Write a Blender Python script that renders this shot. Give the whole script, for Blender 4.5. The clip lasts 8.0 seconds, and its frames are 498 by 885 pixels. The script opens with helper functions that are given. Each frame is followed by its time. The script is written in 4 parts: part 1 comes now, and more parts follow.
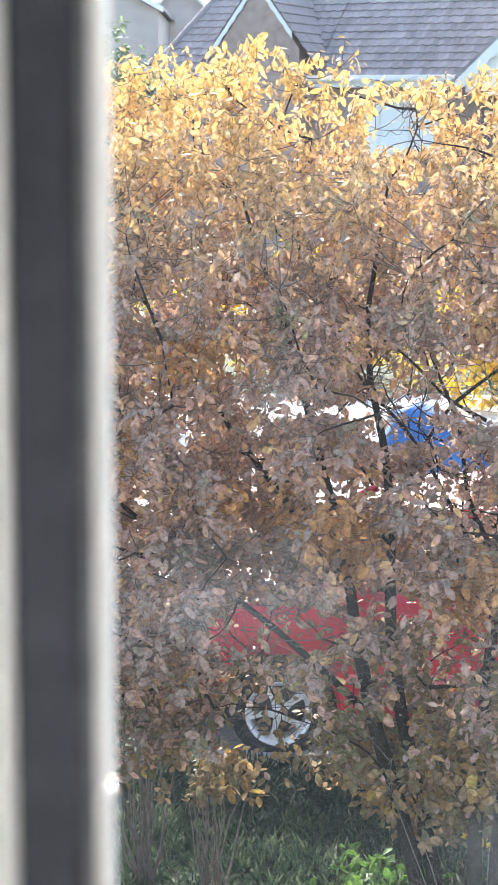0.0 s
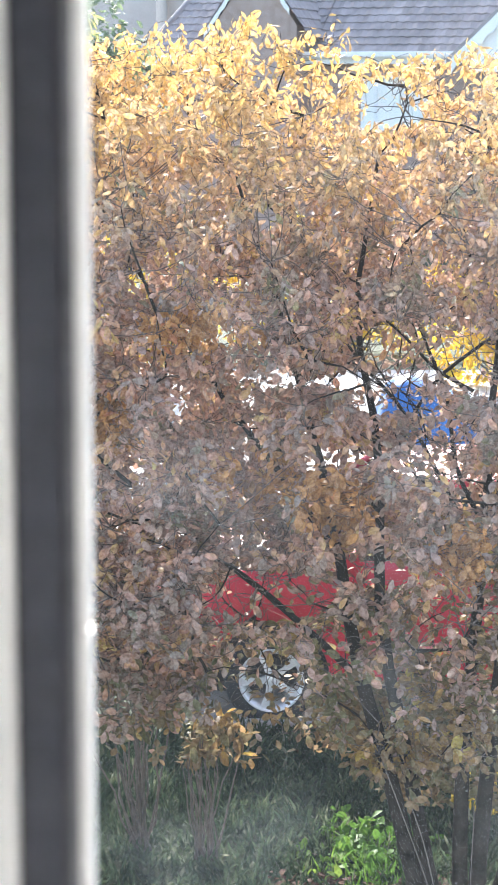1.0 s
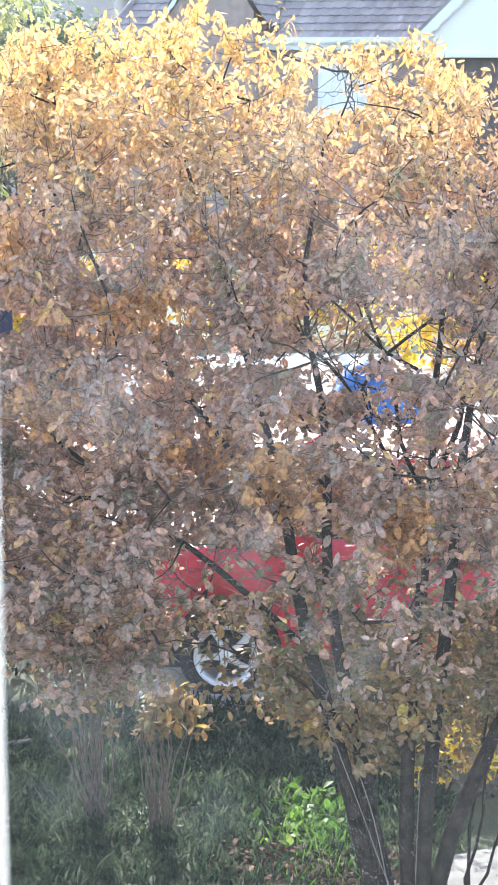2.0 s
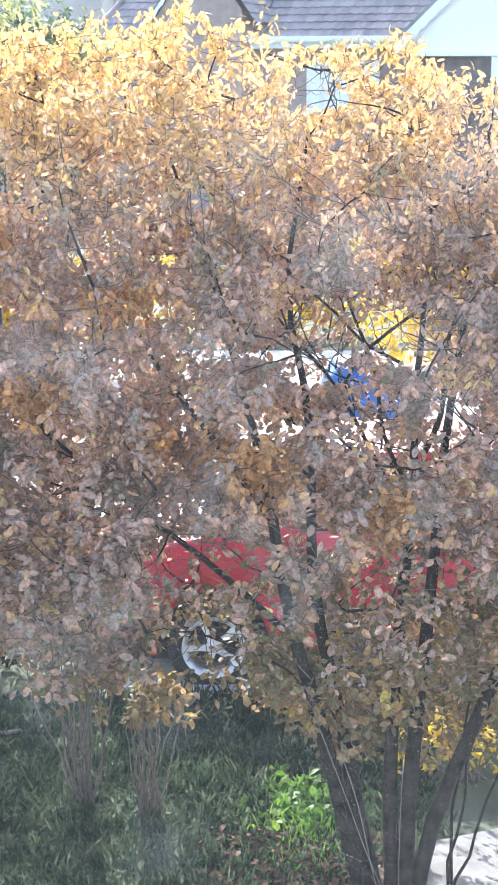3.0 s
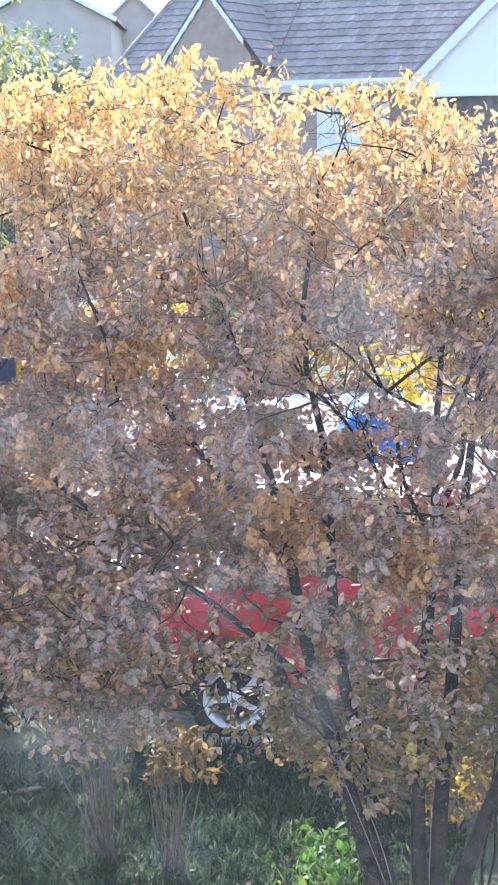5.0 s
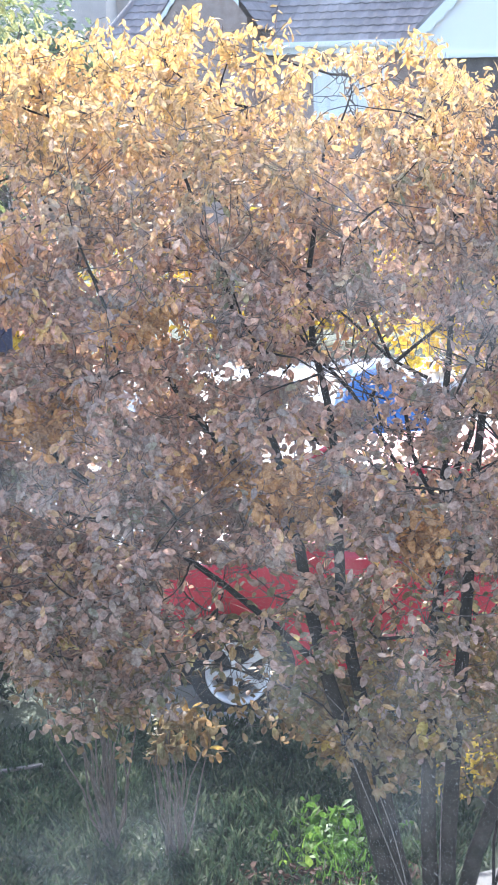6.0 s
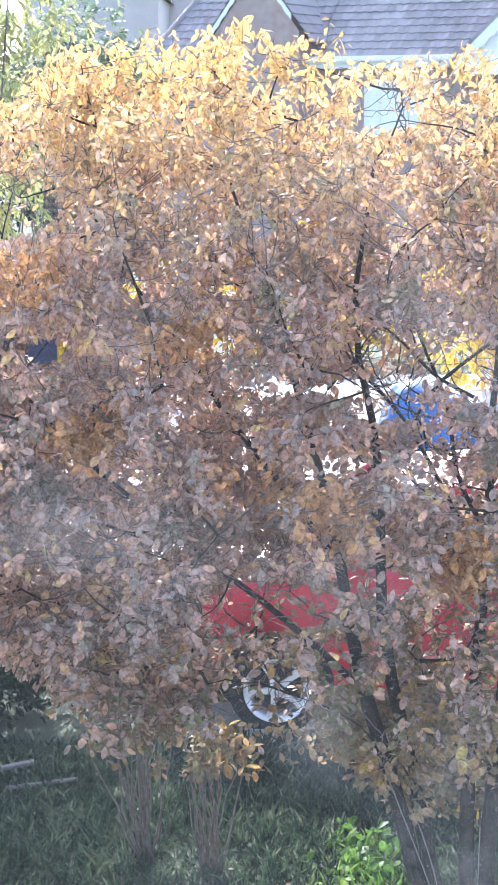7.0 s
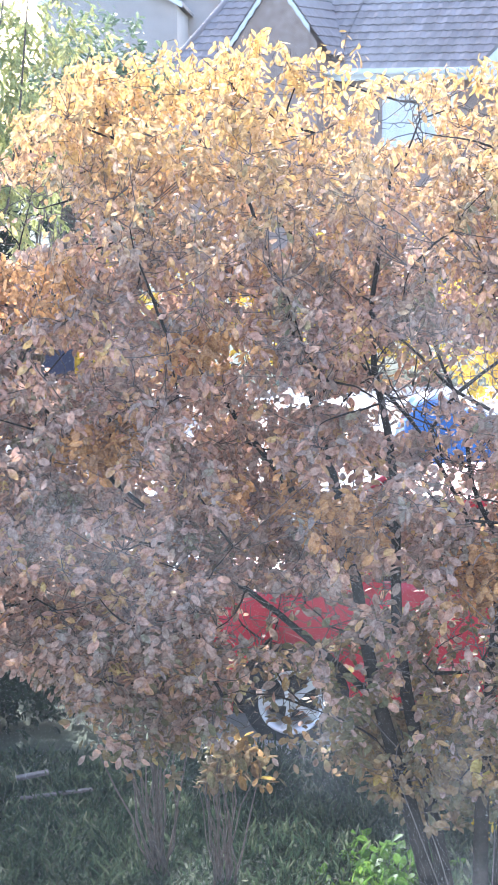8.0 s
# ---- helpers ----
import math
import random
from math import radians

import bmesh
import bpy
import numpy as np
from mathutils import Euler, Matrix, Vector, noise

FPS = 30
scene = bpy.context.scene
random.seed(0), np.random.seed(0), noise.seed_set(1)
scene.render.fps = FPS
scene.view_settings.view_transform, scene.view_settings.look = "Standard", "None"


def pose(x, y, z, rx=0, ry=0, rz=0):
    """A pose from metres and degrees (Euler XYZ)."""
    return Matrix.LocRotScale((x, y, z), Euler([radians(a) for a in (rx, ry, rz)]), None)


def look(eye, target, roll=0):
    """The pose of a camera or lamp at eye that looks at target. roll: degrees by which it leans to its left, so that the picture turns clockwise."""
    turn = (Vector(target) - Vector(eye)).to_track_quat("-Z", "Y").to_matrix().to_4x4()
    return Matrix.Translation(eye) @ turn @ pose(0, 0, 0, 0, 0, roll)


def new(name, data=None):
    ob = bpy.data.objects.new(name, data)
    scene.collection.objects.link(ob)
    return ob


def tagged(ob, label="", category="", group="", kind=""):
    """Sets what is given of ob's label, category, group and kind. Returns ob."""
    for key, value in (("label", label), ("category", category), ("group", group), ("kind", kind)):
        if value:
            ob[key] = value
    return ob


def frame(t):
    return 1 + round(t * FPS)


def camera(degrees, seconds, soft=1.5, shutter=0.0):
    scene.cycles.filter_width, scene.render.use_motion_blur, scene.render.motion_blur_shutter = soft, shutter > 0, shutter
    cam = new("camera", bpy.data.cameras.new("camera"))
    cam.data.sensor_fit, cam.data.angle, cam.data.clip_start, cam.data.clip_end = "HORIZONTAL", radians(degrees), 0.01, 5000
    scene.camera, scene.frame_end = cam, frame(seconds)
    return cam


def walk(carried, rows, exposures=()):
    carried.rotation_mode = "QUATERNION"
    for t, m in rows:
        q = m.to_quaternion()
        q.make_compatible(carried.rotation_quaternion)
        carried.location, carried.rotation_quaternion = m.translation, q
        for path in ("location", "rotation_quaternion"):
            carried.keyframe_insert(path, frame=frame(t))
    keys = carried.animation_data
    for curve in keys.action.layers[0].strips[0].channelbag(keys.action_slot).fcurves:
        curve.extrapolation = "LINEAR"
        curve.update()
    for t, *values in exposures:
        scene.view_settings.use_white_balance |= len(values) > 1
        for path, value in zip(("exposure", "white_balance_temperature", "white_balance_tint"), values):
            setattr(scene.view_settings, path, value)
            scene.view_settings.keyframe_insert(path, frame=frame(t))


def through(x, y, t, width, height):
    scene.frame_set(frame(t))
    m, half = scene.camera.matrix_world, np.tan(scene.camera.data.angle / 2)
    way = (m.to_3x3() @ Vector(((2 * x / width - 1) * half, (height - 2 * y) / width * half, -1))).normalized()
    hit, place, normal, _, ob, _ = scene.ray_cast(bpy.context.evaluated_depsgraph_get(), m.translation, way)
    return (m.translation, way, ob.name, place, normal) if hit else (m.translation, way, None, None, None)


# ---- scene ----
cam = camera(15.692, 8.0, soft=0.9)
cam.data.dof.use_dof = True
cam.data.dof.focus_distance = 8.8
cam.data.dof.aperture_fstop = 16.0

# seconds, eye x y z, yaw, pitch, roll
PATH = [
    (0, 0.0440, -0.0301, 4.1200, 0.334, -10.116, 0.315),
    (0.5, 0.0560, -0.1238, 4.1200, 1.183, -10.667, 0.530),
    (0.8, 0.0600, -0.1870, 4.1200, 1.243, -10.773, 0.469),
    (1, 0.0700, -0.2291, 4.1200, 0.256, -10.844, 0.429),
    (1.5, 0.1010, -0.3322, 4.1200, -0.888, -11.177, 0.395),
    (3, 0.1490, -0.6110, 4.1200, -1.295, -11.302, 0.255),
    (3.5, 0.1520, -0.6637, 4.1200, -1.535, -11.164, 0.273),
    (4, 0.1780, -0.7635, 4.1200, -0.851, -9.368, 0.002),
    (4.2, 0.1760, -0.7480, 4.1200, -0.913, -9.322, -0.188),
    (5.3, 0.1340, -0.3388, 4.1200, -0.711, -10.365, -1.213),
    (5.5, 0.1200, -0.2788, 4.1200, -0.987, -10.675, -1.055),
    (6, 0.1170, -0.2246, 4.1200, -0.847, -11.073, -1.269),
    (6.5, 0.1270, -0.1844, 4.1200, 0.473, -10.446, -0.827),
    (7, 0.1220, -0.1322, 4.1200, 0.560, -10.660, -0.395),
    (7.5, 0.1200, -0.1353, 4.1200, 0.352, -10.581, -0.362),
    (8, 0.1290, -0.1372, 4.1200, 1.110, -10.291, -0.238),
]


def eye_pose(x, y, z, yaw, pitch, roll):
    return pose(x, y, z, 90 + pitch, 0, yaw) @ pose(0, 0, 0, 0, 0, roll)


walk(cam, [(r[0], eye_pose(*r[1:])) for r in PATH], exposures=[(0.0, 2.25, 6400, 11), (1.5, 2.43, 6350, 12), (3.5, 2.53, 6050, 13), (4.2, 2.48, 5900, 15), (5.5, 2.27, 5950, 13), (6.5, 2.45, 5850, 15), (8.0, 2.47, 5800, 16)])

# ---- light ----
SUN_UP, SUN_SIDE = radians(34), radians(-8)
world = bpy.data.worlds.new("sky")
scene.world = world
world.use_nodes = True
wn = world.node_tree.nodes
sky = wn.new("ShaderNodeTexSky")
sky.sky_type, sky.sun_disc = "NISHITA", False
sky.sun_elevation, sky.sun_rotation = SUN_UP, SUN_SIDE
sky.dust_density = 2.5
world.node_tree.links.new(sky.outputs[0], wn["Background"].inputs[0])
wn["Background"].inputs[1].default_value = 0.15

sun_data = bpy.data.lights.new("sun", "SUN")
sun_data.energy, sun_data.angle, sun_data.color = 3.2, radians(0.6), (1.0, 0.95, 0.87)
sun = new("sun", sun_data)
sun_from = Vector((math.sin(SUN_SIDE) * math.cos(SUN_UP), math.cos(SUN_SIDE) * math.cos(SUN_UP), math.sin(SUN_UP)))
sun.matrix_world = look(sun_from * 60, (0, 0, 0))


# ---- materials ----
def nodes_of(name):
    m = bpy.data.materials.new(name)
    m.use_nodes = True
    return m, m.node_tree.nodes, m.node_tree.links, m.node_tree.nodes["Principled BSDF"]


def ramp(nodes, stops):
    r = nodes.new("ShaderNodeValToRGB")
    while len(r.color_ramp.elements) < len(stops):
        r.color_ramp.elements.new(0.5)
    for e, (p, c) in zip(r.color_ramp.elements, stops):
        e.position, e.color = p, (*c, 1)
    return r


def surface(name, low, high, rough=0.6, metal=0.0, scale=8.0, bump=0.2, fine=60.0, coat=0.0):
    """Two-scale mottled surface."""
    m, n, l, b = nodes_of(name)
    geo = n.new("ShaderNodeNewGeometry")
    big, small = n.new("ShaderNodeTexNoise"), n.new("ShaderNodeTexNoise")
    big.inputs["Scale"].default_value, big.inputs["Detail"].default_value = scale, 6
    small.inputs["Scale"].default_value, small.inputs["Detail"].default_value = fine, 4
    l.new(geo.outputs["Position"], big.inputs["Vector"])
    l.new(geo.outputs["Position"], small.inputs["Vector"])
    mix = n.new("ShaderNodeMath")
    mix.operation = "MULTIPLY_ADD"
    l.new(small.outputs["Fac"], mix.inputs[0])
    mix.inputs[1].default_value = 0.45
    l.new(big.outputs["Fac"], mix.inputs[2])
    r = ramp(n, [(0.45, low), (0.95, high)])
    l.new(mix.outputs[0], r.inputs[0])
    l.new(r.outputs[0], b.inputs["Base Color"])
    b.inputs["Roughness"].default_value, b.inputs["Metallic"].default_value = rough, metal
    b.inputs["Coat Weight"].default_value = coat
    if bump:
        bp = n.new("ShaderNodeBump")
        bp.inputs["Strength"].default_value, bp.inputs["Distance"].default_value = bump, 0.01
        l.new(mix.outputs[0], bp.inputs["Height"])
        l.new(bp.outputs[0], b.inputs["Normal"])
    return m


def varied(m, amount=0.25):
    """Piece-by-piece lightness for a surface."""
    n, l, b = m.node_tree.nodes, m.node_tree.links, m.node_tree.nodes["Principled BSDF"]
    info, rng, mul = n.new("ShaderNodeObjectInfo"), n.new("ShaderNodeMapRange"), n.new("ShaderNodeMixRGB")
    rng.inputs[3].default_value, rng.inputs[4].default_value = 1 - amount, 1 + amount
    l.new(info.outputs["Random"], rng.inputs[0])
    mul.blend_type, mul.inputs[0].default_value = "MULTIPLY", 1.0
    l.new(b.inputs["Base Color"].links[0].from_socket, mul.inputs[1])
    l.new(rng.outputs[0], mul.inputs[2])
    l.new(mul.outputs[0], b.inputs["Base Color"])
    return m


def leafy(name, tones, through=0.45, patch=1.6, top=None, gloss=0.55):
    """Leaf: tones picked leaf by leaf and in drifts; light passes through the blade."""
    m, n, l, b = nodes_of(name)
    geo, info = n.new("ShaderNodeNewGeometry"), n.new("ShaderNodeObjectInfo")
    drift = n.new("ShaderNodeTexNoise")
    drift.inputs["Scale"].default_value, drift.inputs["Detail"].default_value = patch, 3
    l.new(geo.outputs["Position"], drift.inputs["Vector"])
    pick = n.new("ShaderNodeMath")
    pick.operation = "ADD"
    l.new(geo.outputs["Random Per Island"], pick.inputs[0])
    l.new(info.outputs["Random"], pick.inputs[1])
    frac = n.new("ShaderNodeMath")
    frac.operation = "FRACT"
    l.new(pick.outputs[0], frac.inputs[0])
    mix = n.new("ShaderNodeMath")
    mix.operation = "MULTIPLY_ADD"
    l.new(frac.outputs[0], mix.inputs[0])
    mix.inputs[1].default_value = 0.42
    wide = n.new("ShaderNodeMath")
    wide.operation = "MULTIPLY_ADD"
    l.new(drift.outputs["Fac"], wide.inputs[0])
    wide.inputs[1].default_value, wide.inputs[2].default_value = 1.7, -0.58
    l.new(wide.outputs[0], mix.inputs[2])
    r = ramp(n, tones)
    l.new(mix.outputs[0], r.inputs[0])
    colour = r.outputs[0]
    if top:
        # yellow tint by height: paints in the sunlit look of the crown's top
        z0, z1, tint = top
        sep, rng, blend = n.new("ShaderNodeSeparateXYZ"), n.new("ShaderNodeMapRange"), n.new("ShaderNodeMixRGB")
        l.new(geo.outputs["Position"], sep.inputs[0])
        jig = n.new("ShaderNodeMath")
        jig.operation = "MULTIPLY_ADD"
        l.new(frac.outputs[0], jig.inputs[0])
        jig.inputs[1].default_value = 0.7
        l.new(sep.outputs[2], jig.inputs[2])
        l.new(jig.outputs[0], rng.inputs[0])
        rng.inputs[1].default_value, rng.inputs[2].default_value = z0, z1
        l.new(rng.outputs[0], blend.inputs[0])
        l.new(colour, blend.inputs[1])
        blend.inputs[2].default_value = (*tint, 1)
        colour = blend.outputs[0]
    spots = n.new("ShaderNodeTexNoise")
    spots.inputs["Scale"].default_value, spots.inputs["Detail"].default_value = 55, 5
    l.new(geo.outputs["Position"], spots.inputs["Vector"])
    sr = ramp(n, [(0.35, (0.62, 0.55, 0.5)), (0.62, (1.1, 1.08, 1.05))])
    l.new(spots.outputs["Fac"], sr.inputs[0])
    mul = n.new("ShaderNodeMixRGB")
    mul.blend_type = "MULTIPLY"
    mul.inputs[0].default_value = 1.0
    l.new(colour, mul.inputs[1])
    l.new(sr.outputs[0], mul.inputs[2])
    l.new(mul.outputs[0], b.inputs["Base Color"])
    b.inputs["Roughness"].default_value = gloss
    b.inputs["Specular IOR Level"].default_value = 0.22
    tr, sh = n.new("ShaderNodeBsdfTranslucent"), n.new("ShaderNodeMixShader")
    l.new(mul.outputs[0], tr.inputs[0])
    sh.inputs[0].default_value = through
    l.new(b.outputs[0], sh.inputs[1])
    l.new(tr.outputs[0], sh.inputs[2])
    l.new(sh.outputs[0], n["Material Output"].inputs[0])
    return m


def window_glass(name, tint, clear, dirt=0.0, haze=0.0):
    """Clear pane with Fresnel gloss and, where dirty, smears that scatter the light."""
    m, n, l, b = nodes_of(name)
    n.remove(b)
    tp, gl, fr = n.new("ShaderNodeBsdfTransparent"), n.new("ShaderNodeBsdfGlossy"), n.new("ShaderNodeFresnel")
    tp.inputs[0].default_value = (*[c * clear for c in tint], 1)
    gl.inputs["Roughness"].default_value = 0.02
    fr.inputs[0].default_value = 1.12
    sh = n.new("ShaderNodeMixShader")
    l.new(fr.outputs[0], sh.inputs[0])
    l.new(tp.outputs[0], sh.inputs[1])
    l.new(gl.outputs[0], sh.inputs[2])
    out = sh.outputs[0]
    if dirt:
        geo = n.new("ShaderNodeNewGeometry")
        a, c = n.new("ShaderNodeTexNoise"), n.new("ShaderNodeTexNoise")
        a.inputs["Scale"].default_value, a.inputs["Detail"].default_value, a.inputs["Distortion"].default_value = 4.5, 3, 0.4
        c.inputs["Scale"].default_value, c.inputs["Detail"].default_value = 15, 2
        l.new(geo.outputs["Position"], a.inputs["Vector"])
        l.new(geo.outputs["Position"], c.inputs["Vector"])
        mul = n.new("ShaderNodeMath")
        mul.operation = "MULTIPLY"
        l.new(a.outputs["Fac"], mul.inputs[0])
        l.new(c.outputs["Fac"], mul.inputs[1])
        rng = n.new("ShaderNodeMapRange")
        rng.interpolation_type = "SMOOTHSTEP"
        rng.inputs[1].default_value, rng.inputs[2].default_value = 0.26, 0.5
        rng.inputs[3].default_value, rng.inputs[4].default_value = haze, haze + dirt
        l.new(mul.outputs[0], rng.inputs[0])
        tl, fin = n.new("ShaderNodeBsdfTranslucent"), n.new("ShaderNodeMixShader")
        tl.inputs[0].default_value = (0.72, 0.85, 1.0, 1)
        l.new(rng.outputs[0], fin.inputs[0])
        l.new(out, fin.inputs[1])
        l.new(tl.outputs[0], fin.inputs[2])
        out = fin.outputs[0]
    l.new(out, n["Material Output"].inputs[0])
    return m


# top: the sun's gold on the upper crown is put into the colour
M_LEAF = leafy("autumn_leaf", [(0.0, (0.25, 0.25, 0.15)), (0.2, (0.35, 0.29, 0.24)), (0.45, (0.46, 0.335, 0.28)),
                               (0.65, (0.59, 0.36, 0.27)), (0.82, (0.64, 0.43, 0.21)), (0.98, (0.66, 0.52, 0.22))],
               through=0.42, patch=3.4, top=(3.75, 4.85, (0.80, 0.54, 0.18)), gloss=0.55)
M_ORANGELEAF = leafy("orange_leaf", [(0.0, (0.36, 0.24, 0.15)), (0.4, (0.52, 0.30, 0.14)), (0.75, (0.64, 0.36, 0.14)), (1.0, (0.60, 0.28, 0.16))], patch=5)
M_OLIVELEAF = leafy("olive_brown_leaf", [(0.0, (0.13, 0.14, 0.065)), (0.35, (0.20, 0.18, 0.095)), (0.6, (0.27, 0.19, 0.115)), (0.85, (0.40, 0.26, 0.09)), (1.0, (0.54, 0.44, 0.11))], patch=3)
M_LOWLEAF = leafy("turning_leaf", [(0.1, (0.10, 0.16, 0.05)), (0.45, (0.30, 0.30, 0.08)), (0.8, (0.50, 0.42, 0.10)), (1.0, (0.45, 0.22, 0.08))], patch=3)
M_YELLOW = leafy("yellow_leaf", [(0.1, (0.45, 0.36, 0.04)), (0.5, (0.78, 0.58, 0.06)), (0.9, (0.80, 0.50, 0.10))], through=0.5)
M_GREEN = leafy("green_leaf", [(0.1, (0.20, 0.25, 0.12)), (0.5, (0.38, 0.42, 0.17)), (0.9, (0.58, 0.54, 0.24))], through=0.45)
# near-black tones: the shade at the lower left is put into the leaf colour
M_DARKGREEN = leafy("shade_dark_evergreen", [(0.1, (0.012, 0.024, 0.016)), (0.6, (0.026, 0.045, 0.026)), (1.0, (0.05, 0.075, 0.035))], through=0.12, gloss=0.95)
M_PALEGREEN = leafy("grey_green_leaf", [(0.1, (0.10, 0.16, 0.10)), (0.6, (0.22, 0.29, 0.17)), (1.0, (0.33, 0.40, 0.2))], through=0.4)
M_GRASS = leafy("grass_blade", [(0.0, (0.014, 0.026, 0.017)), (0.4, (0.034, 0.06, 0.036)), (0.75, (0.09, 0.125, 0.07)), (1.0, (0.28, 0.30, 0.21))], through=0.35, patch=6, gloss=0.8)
# weeds' own green; also colours the tufts that stand for sunlit grass
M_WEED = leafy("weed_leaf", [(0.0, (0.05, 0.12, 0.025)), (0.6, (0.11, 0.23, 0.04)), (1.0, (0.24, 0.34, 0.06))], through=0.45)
M_BARK = surface("bark", (0.010, 0.008, 0.007), (0.040, 0.033, 0.027), 0.9, scale=14, bump=0.8, fine=120)
M_BARK.node_tree.nodes["Principled BSDF"].inputs["Specular IOR Level"].default_value = 0.12
M_TWIG = surface("twig_bark", (0.05, 0.04, 0.035), (0.16, 0.13, 0.11), 0.85, scale=20, bump=0.0)
M_LENTICEL = surface("pale_bark_spot", (0.14, 0.13, 0.12), (0.24, 0.23, 0.21), 0.9, scale=30, bump=0.0)
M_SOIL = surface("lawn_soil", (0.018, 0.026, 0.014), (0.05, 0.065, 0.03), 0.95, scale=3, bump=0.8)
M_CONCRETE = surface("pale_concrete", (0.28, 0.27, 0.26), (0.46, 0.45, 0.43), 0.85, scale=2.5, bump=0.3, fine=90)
# darker grey than the driveway's concrete
M_PATH = surface("grey_path_concrete", (0.10, 0.097, 0.092), (0.20, 0.195, 0.185), 0.9, scale=4, bump=0.5, fine=110)
M_LITTER = leafy("fallen_leaf", [(0.0, (0.05, 0.035, 0.03)), (0.5, (0.11, 0.07, 0.055)), (1.0, (0.22, 0.14, 0.09))], through=0.15, patch=4, gloss=0.95)
M_KERB = surface("kerb_concrete", (0.30, 0.29, 0.28), (0.46, 0.45, 0.43), 0.9, scale=6)
M_RED = surface("red_paint", (0.47, 0.014, 0.032), (0.60, 0.022, 0.046), 0.5, scale=1.5, bump=0.0, coat=0.12)
M_REDTRIM = surface("faded_red_plastic", (0.62, 0.16, 0.17), (0.72, 0.22, 0.22), 0.5, scale=4, bump=0.0)
M_TYRE = surface("tyre_rubber", (0.012, 0.012, 0.013), (0.035, 0.035, 0.036), 0.85, scale=20)
M_ALLOY = surface("alloy_wheel", (0.66, 0.66, 0.67), (0.80, 0.80, 0.81), 0.4, metal=0.4, scale=9, bump=0.0)
M_BLACK = surface("black_plastic", (0.012, 0.012, 0.014), (0.03, 0.03, 0.034), 0.6, scale=10, bump=0.1)
M_LAMP = surface("clear_lamp_lens", (0.75, 0.77, 0.8), (0.9, 0.9, 0.92), 0.12, metal=0.6, scale=12, bump=0.0)
M_CARGLASS = window_glass("car_glass", (0.62, 0.76, 0.8), 0.25)
M_HOUSEGLASS = surface("curtained_window_glass", (0.90, 0.86, 0.79), (0.95, 0.92, 0.85), 0.5, scale=1.5, bump=0.0)
M_PANE = window_glass("dusty_window_glass", (0.97, 0.99, 1.0), 0.97, dirt=0.011, haze=0.0027)
M_UPVC = surface("white_upvc", (0.84, 0.84, 0.83), (0.9, 0.9, 0.89), 0.4, scale=4, bump=0.02)
M_GASKET = surface("dark_gasket", (0.012, 0.014, 0.022), (0.065, 0.07, 0.09), 0.3, scale=4, bump=0.1)
# half-tone grey for the sheen painted beside the gasket
M_SHEENGREY = surface("sheen_grey_rubber", (0.13, 0.13, 0.15), (0.30, 0.30, 0.33), 0.4, scale=14, bump=0.1)
M_PLASTER = surface("room_plaster", (0.80, 0.80, 0.80), (0.86, 0.86, 0.86), 0.9, scale=3, bump=0.05)
# unseen floor, made pale to bounce sun onto the window frame
M_BOUNCEFLOOR = surface("pale_bounce_floor", (0.70, 0.70, 0.70), (0.78, 0.78, 0.78), 0.95, scale=40)
# white render; its warm tint offsets the blue of the skylight
M_RENDER = surface("warm_tinted_white_render", (0.91, 0.84, 0.77), (0.96, 0.89, 0.82), 0.85, scale=1.2, bump=0.1)
M_WHITE = surface("white_trim_paint", (0.82, 0.79, 0.74), (0.90, 0.86, 0.81), 0.5, scale=3, bump=0.03)
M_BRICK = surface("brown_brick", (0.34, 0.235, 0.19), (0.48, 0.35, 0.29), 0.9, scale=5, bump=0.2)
# brick darkened to paint in the shade of the recess under the gable
M_RECESSBRICK = surface("recess_shade_brick", (0.10, 0.078, 0.07), (0.18, 0.145, 0.13), 0.9, scale=5, bump=0.2)
M_GREYWALL = surface("grey_render", (0.44, 0.385, 0.345), (0.56, 0.50, 0.45), 0.9, scale=2)
M_TILE = surface("grey_roof_tile", (0.23, 0.19, 0.175), (0.34, 0.29, 0.27), 0.75, scale=2.2, bump=0.3, fine=20)
M_ONETILE = varied(surface("grey_roof_tile_piece", (0.23, 0.19, 0.175), (0.34, 0.29, 0.27), 0.75, scale=2.2, bump=0.3, fine=20), 0.18)
M_BLUE = surface("blue_tarpaulin", (0.006, 0.07, 0.23), (0.012, 0.125, 0.36), 0.45, scale=3, bump=0.3)
M_NAVY = surface("navy_paint", (0.015, 0.02, 0.05), (0.03, 0.035, 0.08), 0.35, scale=3, bump=0.0)
M_OLDWOOD = surface("weathered_wood", (0.06, 0.055, 0.05), (0.13, 0.12, 0.11), 0.9, scale=12)


# ---- mesh helpers ----
def part(name, bm, material, parent=None, label="", smooth=False):
    me = bpy.data.meshes.new(name)
    bmesh.ops.recalc_face_normals(bm, faces=bm.faces)
    bm.to_mesh(me)
    bm.free()
    return link(name, me, material, parent, label, smooth)


def link(name, me, material, parent=None, label="", smooth=False):
    me.materials.append(material)
    if smooth:
        me.polygons.foreach_set("use_smooth", [True] * len(me.polygons))
    ob = new(name, me)
    if parent:
        ob.parent = parent
    return tagged(ob, label) if label else ob


def raw(name, verts, faces):
    me = bpy.data.meshes.new(name)
    me.from_pydata(np.asarray(verts).tolist(), [], np.asarray(faces).tolist() if isinstance(faces, np.ndarray) else faces)
    return me


def empty(name, m, label, category, group="", kind=""):
    ob = new(name)
    ob.matrix_world = m
    return tagged(ob, label, category, group, kind)


